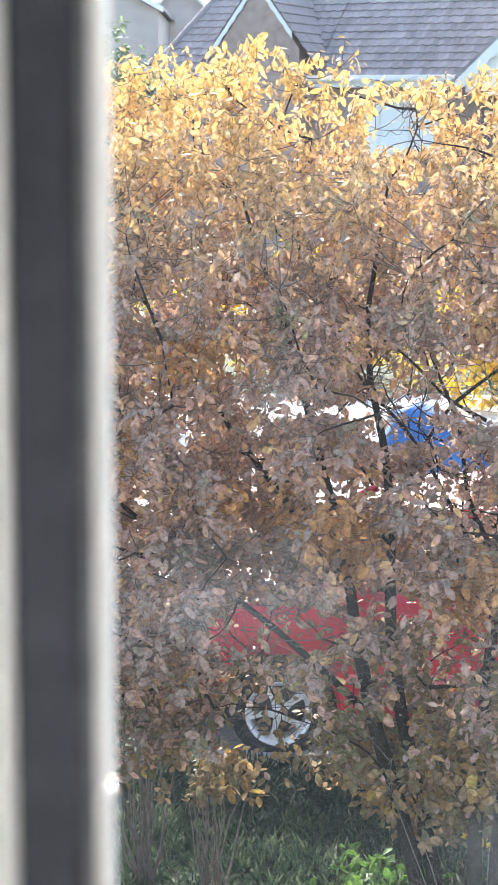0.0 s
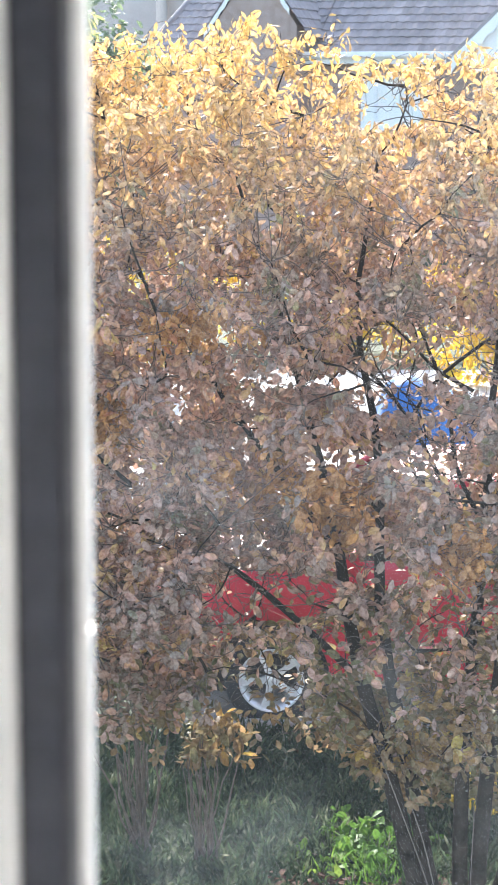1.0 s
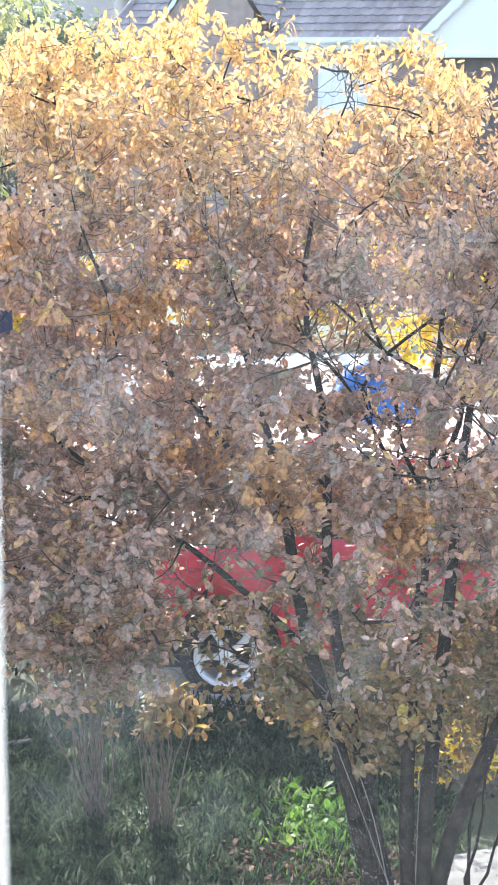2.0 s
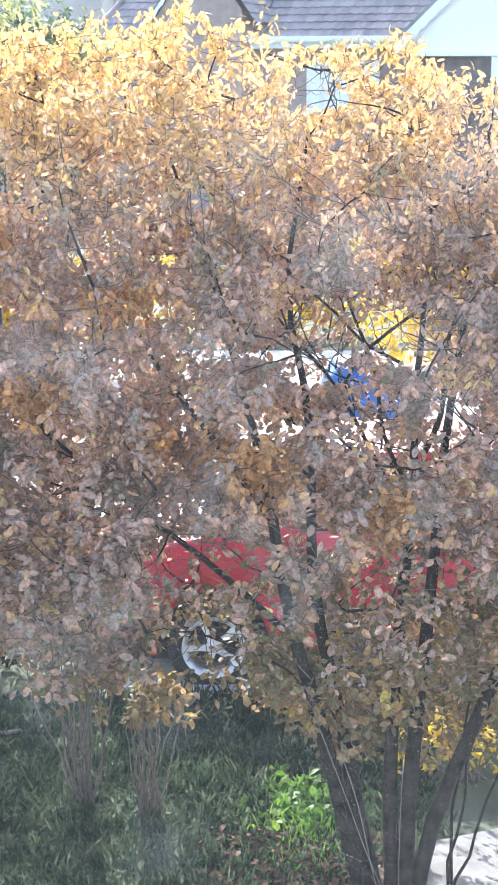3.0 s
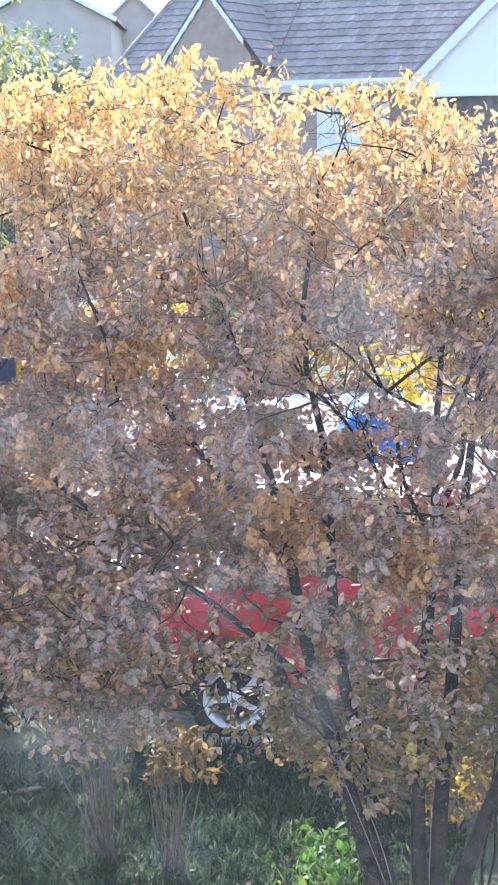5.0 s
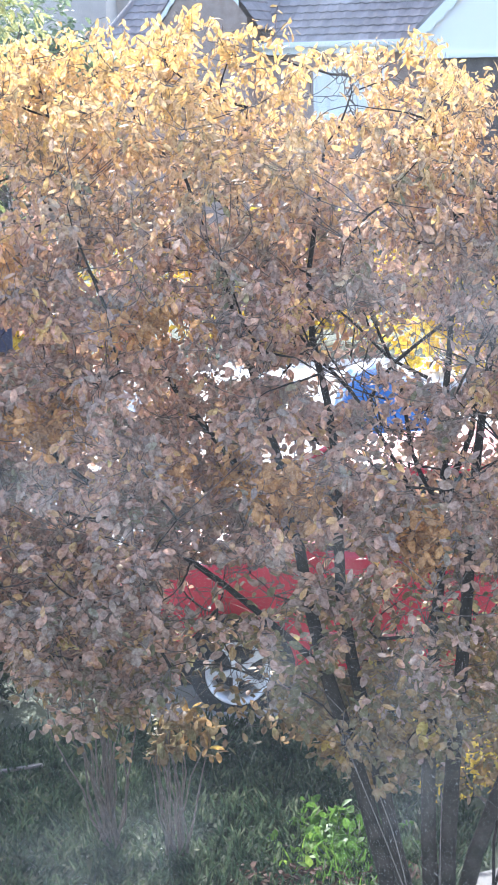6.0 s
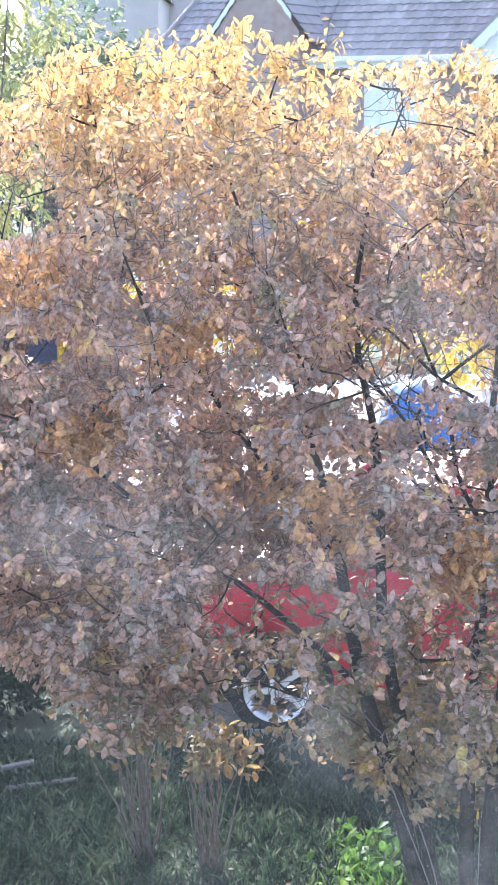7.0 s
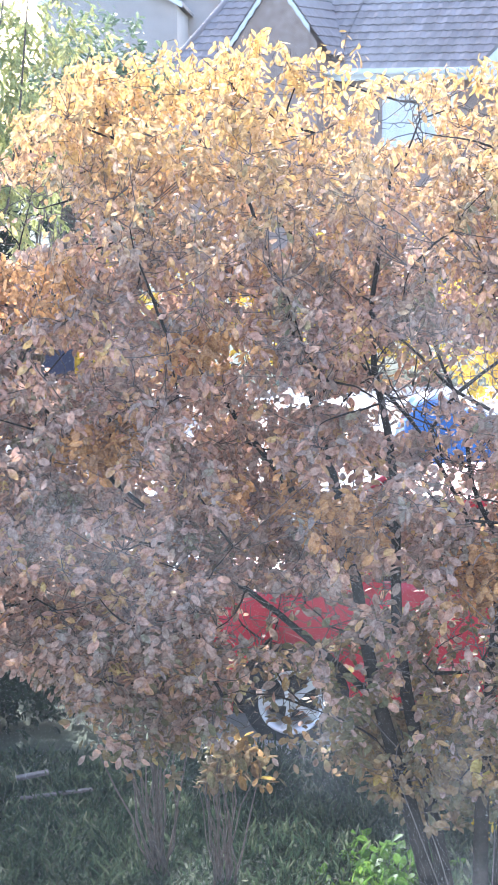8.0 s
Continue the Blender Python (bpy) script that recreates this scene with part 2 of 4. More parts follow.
def box(bm, x0, x1, y0, y1, z0, z1, bevel=0.0):
    vs = bmesh.ops.create_cube(bm, size=1, matrix=Matrix.Translation(((x0 + x1) / 2, (y0 + y1) / 2, (z0 + z1) / 2)) @ Matrix.Diagonal((x1 - x0, y1 - y0, z1 - z0, 1)))["verts"]
    if bevel:
        es = list({e for v in vs for e in v.link_edges})
        bmesh.ops.bevel(bm, geom=es, offset=bevel, segments=2, affect="EDGES")
    return bm


def boxed(*a):
    return box(bmesh.new(), *a)


def prism(bm, outline, axis, a, b):
    """Solid from an outline in the plane across axis ('x': (y, z); 'y': (x, z); 'z': (x, y)), from a to b."""
    def at(p, d):
        return {"x": (d, p[0], p[1]), "y": (p[0], d, p[1]), "z": (p[0], p[1], d)}[axis]
    lo, hi = [bm.verts.new(at(p, a)) for p in outline], [bm.verts.new(at(p, b)) for p in outline]
    bm.faces.new(lo)
    bm.faces.new(hi[::-1])
    for i in range(len(lo)):
        j = (i + 1) % len(lo)
        bm.faces.new((lo[i], lo[j], hi[j], hi[i]))
    return bm


def tubes(lines, sides=5):
    """One mesh's verts and faces for tapered tubes; each line is a list of (point, radius)."""
    verts, faces = [], []
    for line in lines:
        pts, rad = np.array([p for p, _ in line], float), [r for _, r in line]
        base = len(verts)
        for i, p in enumerate(pts):
            d = pts[min(i + 1, len(pts) - 1)] - pts[max(i - 1, 0)]
            d = d / (np.linalg.norm(d) + 1e-9)
            u = np.cross(d, (0.31, 0.9, 0.2) if abs(d[2]) > 0.8 else (0, 0, 1))
            u /= np.linalg.norm(u) + 1e-9
            v = np.cross(d, u)
            for k in range(sides):
                a = 2 * math.pi * k / sides
                verts.append(p + rad[i] * (math.cos(a) * u + math.sin(a) * v))
        for i in range(len(pts) - 1):
            for k in range(sides):
                a, b = base + i * sides + k, base + i * sides + (k + 1) % sides
                faces.append((a, b, b + sides, a + sides))
        faces.append(tuple(base + k for k in range(sides))[::-1])
        faces.append(tuple(base + (len(pts) - 1) * sides + k for k in range(sides)))
    return verts, faces


def unit(a):
    return a / (np.linalg.norm(a, axis=-1, keepdims=True) + 1e-9)


LEAF_S = np.array([0, 0.2, 0.2, 0.2, 0.52, 0.52, 0.52, 0.82, 0.82, 0.82, 1.0])
LEAF_W = np.array([0, -0.62, 0, 0.62, -1, 0, 1, -0.68, 0, 0.68, 0])
LEAF_F = [(0, 1, 2), (0, 2, 3), (1, 4, 5, 2), (2, 5, 6, 3), (4, 7, 8, 5), (5, 8, 9, 6), (7, 10, 8), (8, 10, 9)]


def leaf_verts(pos, way, face, length, width, curl, fold):
    """Blades with a folded midrib and a curled tip: arrays of bases, directions, upper sides and sizes."""
    way, side = unit(way), unit(np.cross(way, face))
    up = np.cross(side, way)
    s, w = LEAF_S[None, :, None], LEAF_W[None, :, None]
    le, wi = length[:, None, None], 0.5 * width[:, None, None]
    lift = (fold[:, None, None] * np.abs(w) * wi) - curl[:, None, None] * le * s * s
    return pos[:, None] + way[:, None] * s * le + side[:, None] * w * wi + up[:, None] * lift


def leaf_mesh(name, *arrays):
    v = leaf_verts(*arrays)
    n = len(v)
    faces = [tuple(11 * i + k for k in f) for i in range(n) for f in LEAF_F]
    return raw(name, v.reshape(-1, 3), faces)


def foliage(rng, centres, outward, per, length, slim=0.45, droop=0.45, spread=0.9, twig=0.14):
    """Sprays of leaves round twig tips: the arrays that leaf_verts takes."""
    n = len(centres)
    c, a = np.repeat(centres, per, 0), np.repeat(unit(outward), per, 0)
    rad = unit(np.cross(a, rng.normal(size=(n * per, 3))))
    back = rng.uniform(0, twig, (n * per, 1))
    way = unit(0.55 * a + spread * rad + np.array([0, 0, -droop]) * rng.uniform(0.3, 1.6, (n * per, 1)))
    face = unit(0.8 * a + np.array([0, 0, 0.8]) + 0.5 * rng.normal(size=(n * per, 3)))
    le = np.repeat(np.broadcast_to(length, n), per) * rng.uniform(0.6, 1.2, n * per)
    return c - a * back, way, face, le, le * slim * rng.uniform(0.8, 1.15, n * per), rng.uniform(0.02, 0.3, n * per), rng.uniform(0.05, 0.45, n * per)


# ---- ground ----
def ground_sheet():
    bm = bmesh.new()
    bmesh.ops.create_grid(bm, x_segments=60, y_segments=60, size=600)
    return tagged(part("ground", bm, M_SOIL), "dark earth and short turf reaching the horizon", "ground", kind="structure")


ground_sheet()
bm = bmesh.new()
prism(bm, [(-0.45, 11.25), (60, 11.25), (60, 27.2), (-60, 27.2), (-60, 15.5), (-0.45, 15.5)], "z", -0.2, 0.02)
tagged(part("driveway", bm, M_CONCRETE), "pale sunlit concrete driveway and parking area", "driveway", kind="structure")
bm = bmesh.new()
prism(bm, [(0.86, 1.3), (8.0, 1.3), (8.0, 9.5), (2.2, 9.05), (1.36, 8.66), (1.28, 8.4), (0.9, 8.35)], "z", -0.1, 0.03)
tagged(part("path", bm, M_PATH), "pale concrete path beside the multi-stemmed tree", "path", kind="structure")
kerb = empty("kerb", pose(0, 0, 0), "worn concrete kerb along the grass", "kerb", kind="structure")
for i in range(14):
    part("kerb_stone", box(bmesh.new(), -0.45 + 0.92 * i, 0.46 + 0.92 * i, 11.12, 11.24, -0.1, 0.075, 0.012), M_KERB, kerb)


# ---- the room behind the window ----
# unseen room, kept shallow and pale so sunlight bounces onto the window frame
X0, X1, Y0, Y1, Z0, Z1 = -1.6, 1.9, -1.7, 0.62, 2.45, 4.95
tagged(part("floor", boxed(X0, X1, Y0, Y1, Z0 - 0.2, Z0), M_BOUNCEFLOOR), "unseen floor made pale to bounce sunlight onto the window frame", "floor", kind="structure")
tagged(part("ceiling", boxed(X0, X1, Y0, Y1, Z1, Z1 + 0.15), M_PLASTER), "plain white plaster ceiling", "ceiling", kind="structure")
tagged(part("wall_west", boxed(X0 - 0.2, X0, Y0, Y1, 0, Z1 + 0.15), M_PLASTER), "plain pale plaster wall", "wall", kind="structure")
tagged(part("wall_east", boxed(X1, X1 + 0.2, Y0, Y1, 0, Z1 + 0.15), M_PLASTER), "plain pale plaster wall", "wall", kind="structure")
tagged(part("wall_south", boxed(X0 - 0.2, X1 + 0.2, Y0 - 0.2, Y0, 0, Z1 + 0.15), M_PLASTER), "plain pale plaster wall", "wall", kind="structure")
WL, WR, WB, WT = -0.26, 1.60, 3.15, 4.72
bm = bmesh.new()
box(bm, X0 - 0.2, WL, Y1, Y1 + 0.28, 0, Z1 + 0.15)
box(bm, WR, X1 + 0.2, Y1, Y1 + 0.28, 0, Z1 + 0.15)
box(bm, WL, WR, Y1, Y1 + 0.28, 0, WB)
box(bm, WL, WR, Y1, Y1 + 0.28, WT, Z1 + 0.15)
tagged(part("wall_north", bm, M_PLASTER), "outer wall with a wide window opening", "wall", kind="structure")

win = empty("window_1", pose(0, 0, 0), "white plastic double-glazed window with dusty smeared glass", "window", kind="structure")
part("frame_jamb", box(bmesh.new(), WL, -0.0570, 0.67, 0.74, WB, WT, 0.003), M_UPVC, win, "white plastic frame jamb")
part("frame_jamb", box(bmesh.new(), 1.50, WR, 0.67, 0.74, WB, WT, 0.003), M_UPVC, win)
part("frame_rail", box(bmesh.new(), -0.0570, 1.50, 0.67, 0.74, WB, WB + 0.07, 0.003), M_UPVC, win)
part("frame_rail", box(bmesh.new(), -0.0570, 1.50, 0.67, 0.74, WT - 0.07, WT, 0.003), M_UPVC, win)
part("gasket", box(bmesh.new(), -0.0570, -0.0295, 0.697, 0.73, WB + 0.07, WT - 0.07, 0.003), M_GASKET, win, "dark glossy sealing strip")
# added strip: paints the gasket's sheen fading towards the bead
part("gasket_sheen_strip", box(bmesh.new(), -0.0295, -0.0245, 0.695, 0.73, WB + 0.07, WT - 0.07, 0.002), M_SHEENGREY, win, "grey strip painting the sheen along the sealing strip's edge")
bm = bmesh.new()
box(bm, -0.0245, -0.018, 0.692, 0.72, WB + 0.07, 3.839, 0.002)
box(bm, -0.0245, -0.018, 0.692, 0.72, 3.841, WT - 0.07, 0.002)
part("glazing_bead", bm, M_UPVC, win, "white glazing bead with a joint")
part("bead_clip", box(bmesh.new(), -0.0241, -0.017, 0.690, 0.6935, 3.8385, 3.8415), M_UPVC, win)
part("pane", boxed(-0.018, 1.50, 0.706, 0.7065, WB + 0.07, WT - 0.07), M_PANE, win, "dusty smeared glass")


# ---- houses ----
def tiled_slope(name, width, rise, run, parent, gauge=0.32, roll=0.3, x0=0.0, cut=None):
    """Roof slope as courses of rolled tiles, from the eaves (y 0, z 0) up and back. cut(x, s): whether a stretch is there."""
    long = math.hypot(rise, run)
    rows, cols = int(long / gauge), int(width / (roll / 4))
    verts, faces = [], []
    cs, sn = run / long, rise / long
    for r in range(rows):
        base = len(verts)
        for e in range(2):
            for c in range(cols + 1):
                lift = 0.03 * (1 - e) + 0.03 * (0.5 + 0.5 * math.cos(2 * math.pi * c / 4)) + 0.008 * noise.noise((c // 4 * 1.7, r * 2.3, x0))
                d = (r + e) * gauge
                verts.append((x0 + c * width / cols, d * cs - lift * sn, d * sn + lift * cs))
        for c in range(cols):
            if cut is None or cut(x0 + (c + 0.5) * width / cols, (r + 0.5) / rows):
                faces.append((base + c, base + c + 1, base + cols + 2 + c, base + cols + 1 + c))
        if r:
            for c in range(cols):
                if cut is None or cut(x0 + (c + 0.5) * width / cols, r / rows):
                    faces.append((base - cols - 1 + c, base - cols + c, base + c + 1, base + c))
    ob = link(name, raw(name, verts, faces), M_TILE, parent)
    return ob


def house_window(parent, x0, x1, y, z0, z1, bars=(0.5,), name="window"):
    w = part(name, boxed(x0 + 0.07, x1 - 0.07, y + 0.03, y + 0.05, z0 + 0.07, z1 - 0.07), M_HOUSEGLASS, parent, "white framed window")
    bm = bmesh.new()
    for a in ((x0, x1, z0, z0 + 0.08), (x0, x1, z1 - 0.08, z1), (x0, x0 + 0.08, z0 + 0.08, z1 - 0.08), (x1 - 0.08, x1, z0 + 0.08, z1 - 0.08)):
        box(bm, a[0], a[1], y - 0.03, y + 0.06, a[2], a[3])
    for share in bars:
        c = x0 + (x1 - x0) * share
        box(bm, c - 0.04, c + 0.04, y - 0.025, y + 0.055, z0 + 0.08, z1 - 0.08)
    part("window_frame", bm, M_WHITE, w)
    part("window_sill", boxed(x0 - 0.06, x1 + 0.06, y - 0.1, y + 0.05, z0 - 0.06, z0), M_WHITE, w)
    return w


def barge(parent, pts, y, deep=0.32, scallop=0.06, name="bargeboard"):
    """White board along a gable's edge, its lower edge cut in scallops."""
    bm = bmesh.new()
    (xa, za), (xb, zb) = pts
    n = max(6, int(math.hypot(xb - xa, zb - za) / 0.09))
    top, low = [], []
    for i in range(n + 1):
        f = i / n
        x, z = xa + (xb - xa) * f, za + (zb - za) * f
        top.append((x, z))
        low.append((x, z - deep - scallop * (0.5 + 0.5 * math.cos(i * math.pi / 2))))
    prism(bm, top + low[::-1], "y", y - 0.03, y)
    return part(name, bm, M_WHITE, parent, "white scalloped bargeboard")


H1 = empty("house", pose(1.22, 50.0, 0.3, 0, 0, -24), "brick house with grey tiled roof and white gables", "house")
# brick body on ground 0.3 m up, eaves at 4.9 m; x runs along the front
bm = bmesh.new()
box(bm, -4.5, 13.0, 0.35, 9.0, -0.35, 4.9)
part("wall", bm, M_BRICK, H1)
TILES = (0.3, 5.1)
tiled_slope("roof", 18.05, 3.9, 4.7, H1, x0=-4.85, cut=lambda x, s: x > -4.85 + 1.45 * s and not TILES[0] < x < TILES[1]).location = (0, -0.05, 4.98)
bm = bmesh.new()
prism(bm, [(4.65, 8.80), (9.3, 4.9), (4.65, 8.7), (0.0, 4.9)], "x", -3.3, 13.0)
part("roof_back", bm, M_TILE, H1)
part("ridge", boxed(-3.4, 13.2, 4.5, 4.8, 8.82, 8.98), M_TILE, H1)
part("gutter", box(bmesh.new(), 0.0, 13.2, -0.18, -0.02, 4.86, 5.02, 0.03), M_WHITE, H1, "white plastic gutter")
part("fascia", boxed(-4.85, 13.2, 0.0, 0.05, 4.7, 4.94), M_WHITE, H1)
house_window(H1, 1.62, 3.7, 0.30, 3.0, 4.36, (0.2, 0.6))
bm = bmesh.new()
bm.faces.new([bm.verts.new(p) for p in ((-4.85, 0, 4.95), (-3.4, 4.6, 8.82), (-4.85, 9.2, 4.95))])
bmesh.ops.solidify(bm, geom=bm.faces[:], thickness=0.1)
part("roof_hip", bm, M_TILE, H1)
v, f = tubes([[((-4.85, 0, 5.03), 0.09), ((-3.4, 4.6, 8.9), 0.09)]], 8)
link("hip_tiles", raw("hip_tiles", v, f), M_TILE, H1)
# small brick gable rising through the slope
g = prism(bmesh.new(), [(-2.83, -0.35), (0.07, -0.35), (0.07, 5.7), (-1.16, 7.37), (-2.39, 5.7), (-2.83, 5.1)], "y", -0.6, 0.34)
part("gable_wall", g, M_BRICK, H1, "brown brick gable")
barge(H1, ((-1.16, 7.53), (-0.12, 6.16)), -0.66, 0.16, 0.05)
barge(H1, ((-1.16, 7.53), (-2.65, 5.55)), -0.66, 0.16, 0.05)
slope = tiled_slope("gable_roof", 4.3, 2.15, 1.6, H1)
slope.matrix_basis = pose(0.46, -0.7, 5.37, 0, 0, 90)
slope = tiled_slope("gable_roof", 4.3, 2.15, 1.6, H1)
slope.matrix_basis = pose(-2.78, 3.6, 5.37, 0, 0, -90)
part("gable_ridge", boxed(-1.25, -1.07, -0.7, 3.4, 7.53, 7.63), M_KERB, H1)
# wide white gable wing
W2 = 4.95
bm = prism(bmesh.new(), [(W2 + 0.1, 4.55), (W2 + 0.1, 4.75), (W2 + 4.6, 9.13), (W2 + 9.1, 4.75), (W2 + 9.1, 4.55)], "y", -1.6, 0.3)
part("gable_wall", bm, M_RENDER, H1, "white rendered gable")
barge(H1, ((W2 + 4.6, 9.3), (W2 - 0.15, 4.8)), -1.72, 0.30, 0.08)
barge(H1, ((W2 + 4.6, 9.3), (W2 + 9.35, 4.8)), -1.72, 0.30, 0.08)
for side in (-1, 1):
    bm = bmesh.new()
    prism(bm, [(W2 + 4.6, 9.42), (W2 + 4.6 + side * 4.9, 4.8), (W2 + 4.6 + side * 4.9, 4.65), (W2 + 4.6, 9.3)], "y", -1.69, 4.6)
    part("gable_roof", bm, M_TILE, H1)
# flat wall; the recess's shade is in its darker brick colour
part("wall", boxed(W2 + 0.5, W2 + 8.7, -1.45, 0.34, -0.35, 4.545), M_RECESSBRICK, H1)
part("gable_band", boxed(W2 + 0.3, W2 + 8.9, -1.68, -1.6, 4.47, 4.57), M_WHITE, H1)
part("window_post", boxed(W2 + 2.35, W2 + 2.72, -1.62, -1.44, 2.6, 4.46), M_WHITE, H1)
house_window(H1, W2 + 2.72, W2 + 4.42, -1.50, 3.1, 4.46)

H2 = empty("house", pose(-6.06, 66.0, 0, 0, 0, 0), "plain grey rendered house with a low white-edged gable", "house")
part("wall", prism(bmesh.new(), [(-2.4, 0), (2.4, 0), (2.4, 7.95), (0, 9.22), (-2.4, 7.95)], "y", 0, 8), M_GREYWALL, H2)
for side in (-1, 1):
    part("roof", prism(bmesh.new(), [(0, 9.46), (side * 2.6, 8.08), (side * 2.6, 7.95), (0, 9.3)], "y", -0.3, 8.3), M_TILE, H2)
    barge(H2, ((0, 9.44), (side * 2.6, 8.06)), -0.32, 0.2, 0.0)
house_window(H2, -1.0, 0.6, -0.02, 5.0, 6.3)
H3 = empty("house", pose(-3.2, 74.0, 0, 0, 0, 0), "distant pale grey house with steep tiled gable", "house")
part("wall", prism(bmesh.new(), [(-2.2, 0), (2.2, 0), (2.2, 7.4), (0, 9.45), (-2.2, 7.4)], "y", 0, 8), M_GREYWALL, H3)
for side in (-1, 1):
    part("roof", prism(bmesh.new(), [(0, 9.62), (side * 2.4, 7.35), (side * 2.4, 7.2), (0, 9.46)], "y", -0.3, 8.3), M_TILE, H3)
    barge(H3, ((0, 9.6), (side * 2.4, 7.33)), -0.32, 0.18, 0.0)


# ---- red car ----
def car(m, label):
    """Small hatchback: front at x 0, near side towards -y, wheels standing on z 0."""
    c = empty("car", m, label, "car")
    L, ua, ub, rw = 4.1, 0.80, 3.30, 0.315
    half = lambda u: 0.845 - 0.17 * max(0, 1 - u / 0.45) ** 2 - 0.09 * max(0, 1 - (L - u) / 0.4) ** 2

    def belt(u):
        return float(np.interp(u, [0, 0.06, 0.22, 0.5, 0.85, 1.6, 3.4, 3.95, L], [0.70, 0.85, 0.97, 1.05, 1.10, 1.11, 1.13, 1.08, 0.88]))

    def low(u):
        z = 0.24 + 0.1 * max(0, 1 - u / 0.3)
        for w in (ua, ub):
            if abs(u - w) < 0.385:
                z = max(z, rw + math.sqrt(0.385 ** 2 - (u - w) ** 2))
        return z

    us = sorted({*np.linspace(0, L, 42).round(3), *(w + 0.386 * math.cos(a) for w in (ua, ub) for a in np.linspace(0, math.pi, 15))})
    prof = [(0.0, 0.93), (0.08, 0.985), (0.4, 1.0), (0.68, 1.0), (0.74, 0.985), (0.93, 0.965), (0.985, 0.93), (1.0, 0.87)]
    bm = bmesh.new()
    rings = []
    for u in us:
        b, t, h = low(u), belt(u), half(u)
        side = [(h * w, b + (t - b) * f) for f, w in prof] + [(h * 0.45, t + 0.035), (0, t + 0.045)]
        ring = [bm.verts.new((u, -y, z)) for y, z in side] + [bm.verts.new((u, y, z)) for y, z in side[-2::-1]]
        rings.append(ring)
    for a, b in zip(rings, rings[1:]):
        for i in range(len(a) - 1):
            bm.faces.new((a[i], a[i + 1], b[i + 1], b[i]))
    bm.faces.new(rings[0])
    bm.faces.new(rings[-1][::-1])
    body = part("body", bm, M_RED, c, "glossy red paint", smooth=True)
    part("underbody", boxed(0.35, L - 0.3, -0.62, 0.62, 0.17, 0.5), M_BLACK, c)
    part("sill", box(bmesh.new(), ua + 0.42, ub - 0.42, -0.84, -0.80, 0.2, 0.28, 0.01), M_BLACK, c)
    # side rubbing strip, door joints, handle
    part("rubbing_strip", box(bmesh.new(), ua + 0.43, ub - 0.43, -0.862, -0.843, 0.53, 0.59, 0.008), M_REDTRIM, c, "faded pink-red rubbing strip")
    for n, u in enumerate((1.28, 2.35)):
        part("door_joint", boxed(u, u + 0.008, -0.8475, -0.83, 0.3, 0.98), M_BLACK, body)
    part("bonnet_joint", boxed(0.3, 0.9, -0.80, -0.785, 0.97, 0.985), M_BLACK, body)
    part("door_handle", box(bmesh.new(), 2.08, 2.25, -0.875, -0.84, 0.90, 0.935, 0.008), M_RED, body)
    # cabin
    base = lambda u: belt(u) + 0.005
    roof = prism(bmesh.new(), [(1.50, 1.56), (1.75, 1.62), (2.5, 1.65), (3.3, 1.63), (3.68, 1.56), (3.66, 1.51), (2.5, 1.59), (1.54, 1.515)], "y", -0.63, 0.63)
    bmesh.ops.bevel(roof, geom=[e for e in roof.edges], offset=0.02, segments=2, affect="EDGES")
    part("roof", roof, M_RED, c, smooth=False)

    def bar(name, a, b, thick, mat):
        for s in (-1, 1):
            v, f = tubes([[((a[0], s * a[1], a[2]), thick), ((b[0], s * b[1], b[2]), thick)]], 6)
            link(name, raw(name, v, f), mat, c, smooth=True)

    bar("windscreen_pillar", (0.78, 0.74, 1.09), (1.56, 0.61, 1.56), 0.035, M_RED)
    bar("door_pillar", (2.38, 0.77, 1.10), (2.44, 0.62, 1.60), 0.035, M_BLACK)
    bar("rear_pillar", (3.82, 0.74, 1.08), (3.58, 0.62, 1.57), 0.07, M_RED)

    def glass(name, pts):
        bm = bmesh.new()
        bm.faces.new([bm.verts.new(p) for p in pts])
        bmesh.ops.solidify(bm, geom=bm.faces[:], thickness=0.005)
        part(name, bm, M_CARGLASS, c)

    glass("windscreen", [(0.78, -0.72, 1.11), (0.78, 0.72, 1.11), (1.55, 0.60, 1.55), (1.55, -0.60, 1.55)])
    glass("rear_window", [(3.95, -0.70, 1.10), (3.95, 0.70, 1.10), (3.66, 0.60, 1.55), (3.66, -0.60, 1.55)])
    for s in (-1, 1):
        glass("side_window", [(0.92, s * 0.745, 1.11), (2.36, s * 0.77, 1.12), (2.42, s * 0.63, 1.59), (1.60, s * 0.63, 1.56)])
        glass("side_window", [(2.42, s * 0.77, 1.12), (3.76, s * 0.745, 1.13), (3.56, s * 0.63, 1.57), (2.48, s * 0.63, 1.60)])
        part("door_mirror", box(bmesh.new(), 1.22, 1.38, min(s * 0.82, s * 1.02), max(s * 0.82, s * 1.02), 1.08, 1.23, 0.03), M_RED, c)
        part("headlamp", box(bmesh.new(), 0.07, 0.40, min(s * 0.62, s * 0.785), max(s * 0.62, s * 0.785), 0.74, 0.875, 0.03), M_LAMP, c, "clear headlamp")
        part("tail_lamp", box(bmesh.new(), 3.98, 4.09, min(s * 0.6, s * 0.76), max(s * 0.6, s * 0.76), 0.80, 1.04, 0.02), M_REDTRIM, c)
    for i in (0, 1):
        for s in (-1, 1):
            part("seat", box(bmesh.new(), 1.95 + 0.9 * i, 2.12 + 0.9 * i, s * 0.36 - 0.22, s * 0.36 + 0.22, 0.5, 1.22, 0.05), M_BLACK, c)
    part("dashboard", box(bmesh.new(), 0.9, 1.4, -0.7, 0.7, 0.9, 1.10, 0.04), M_BLACK, c)
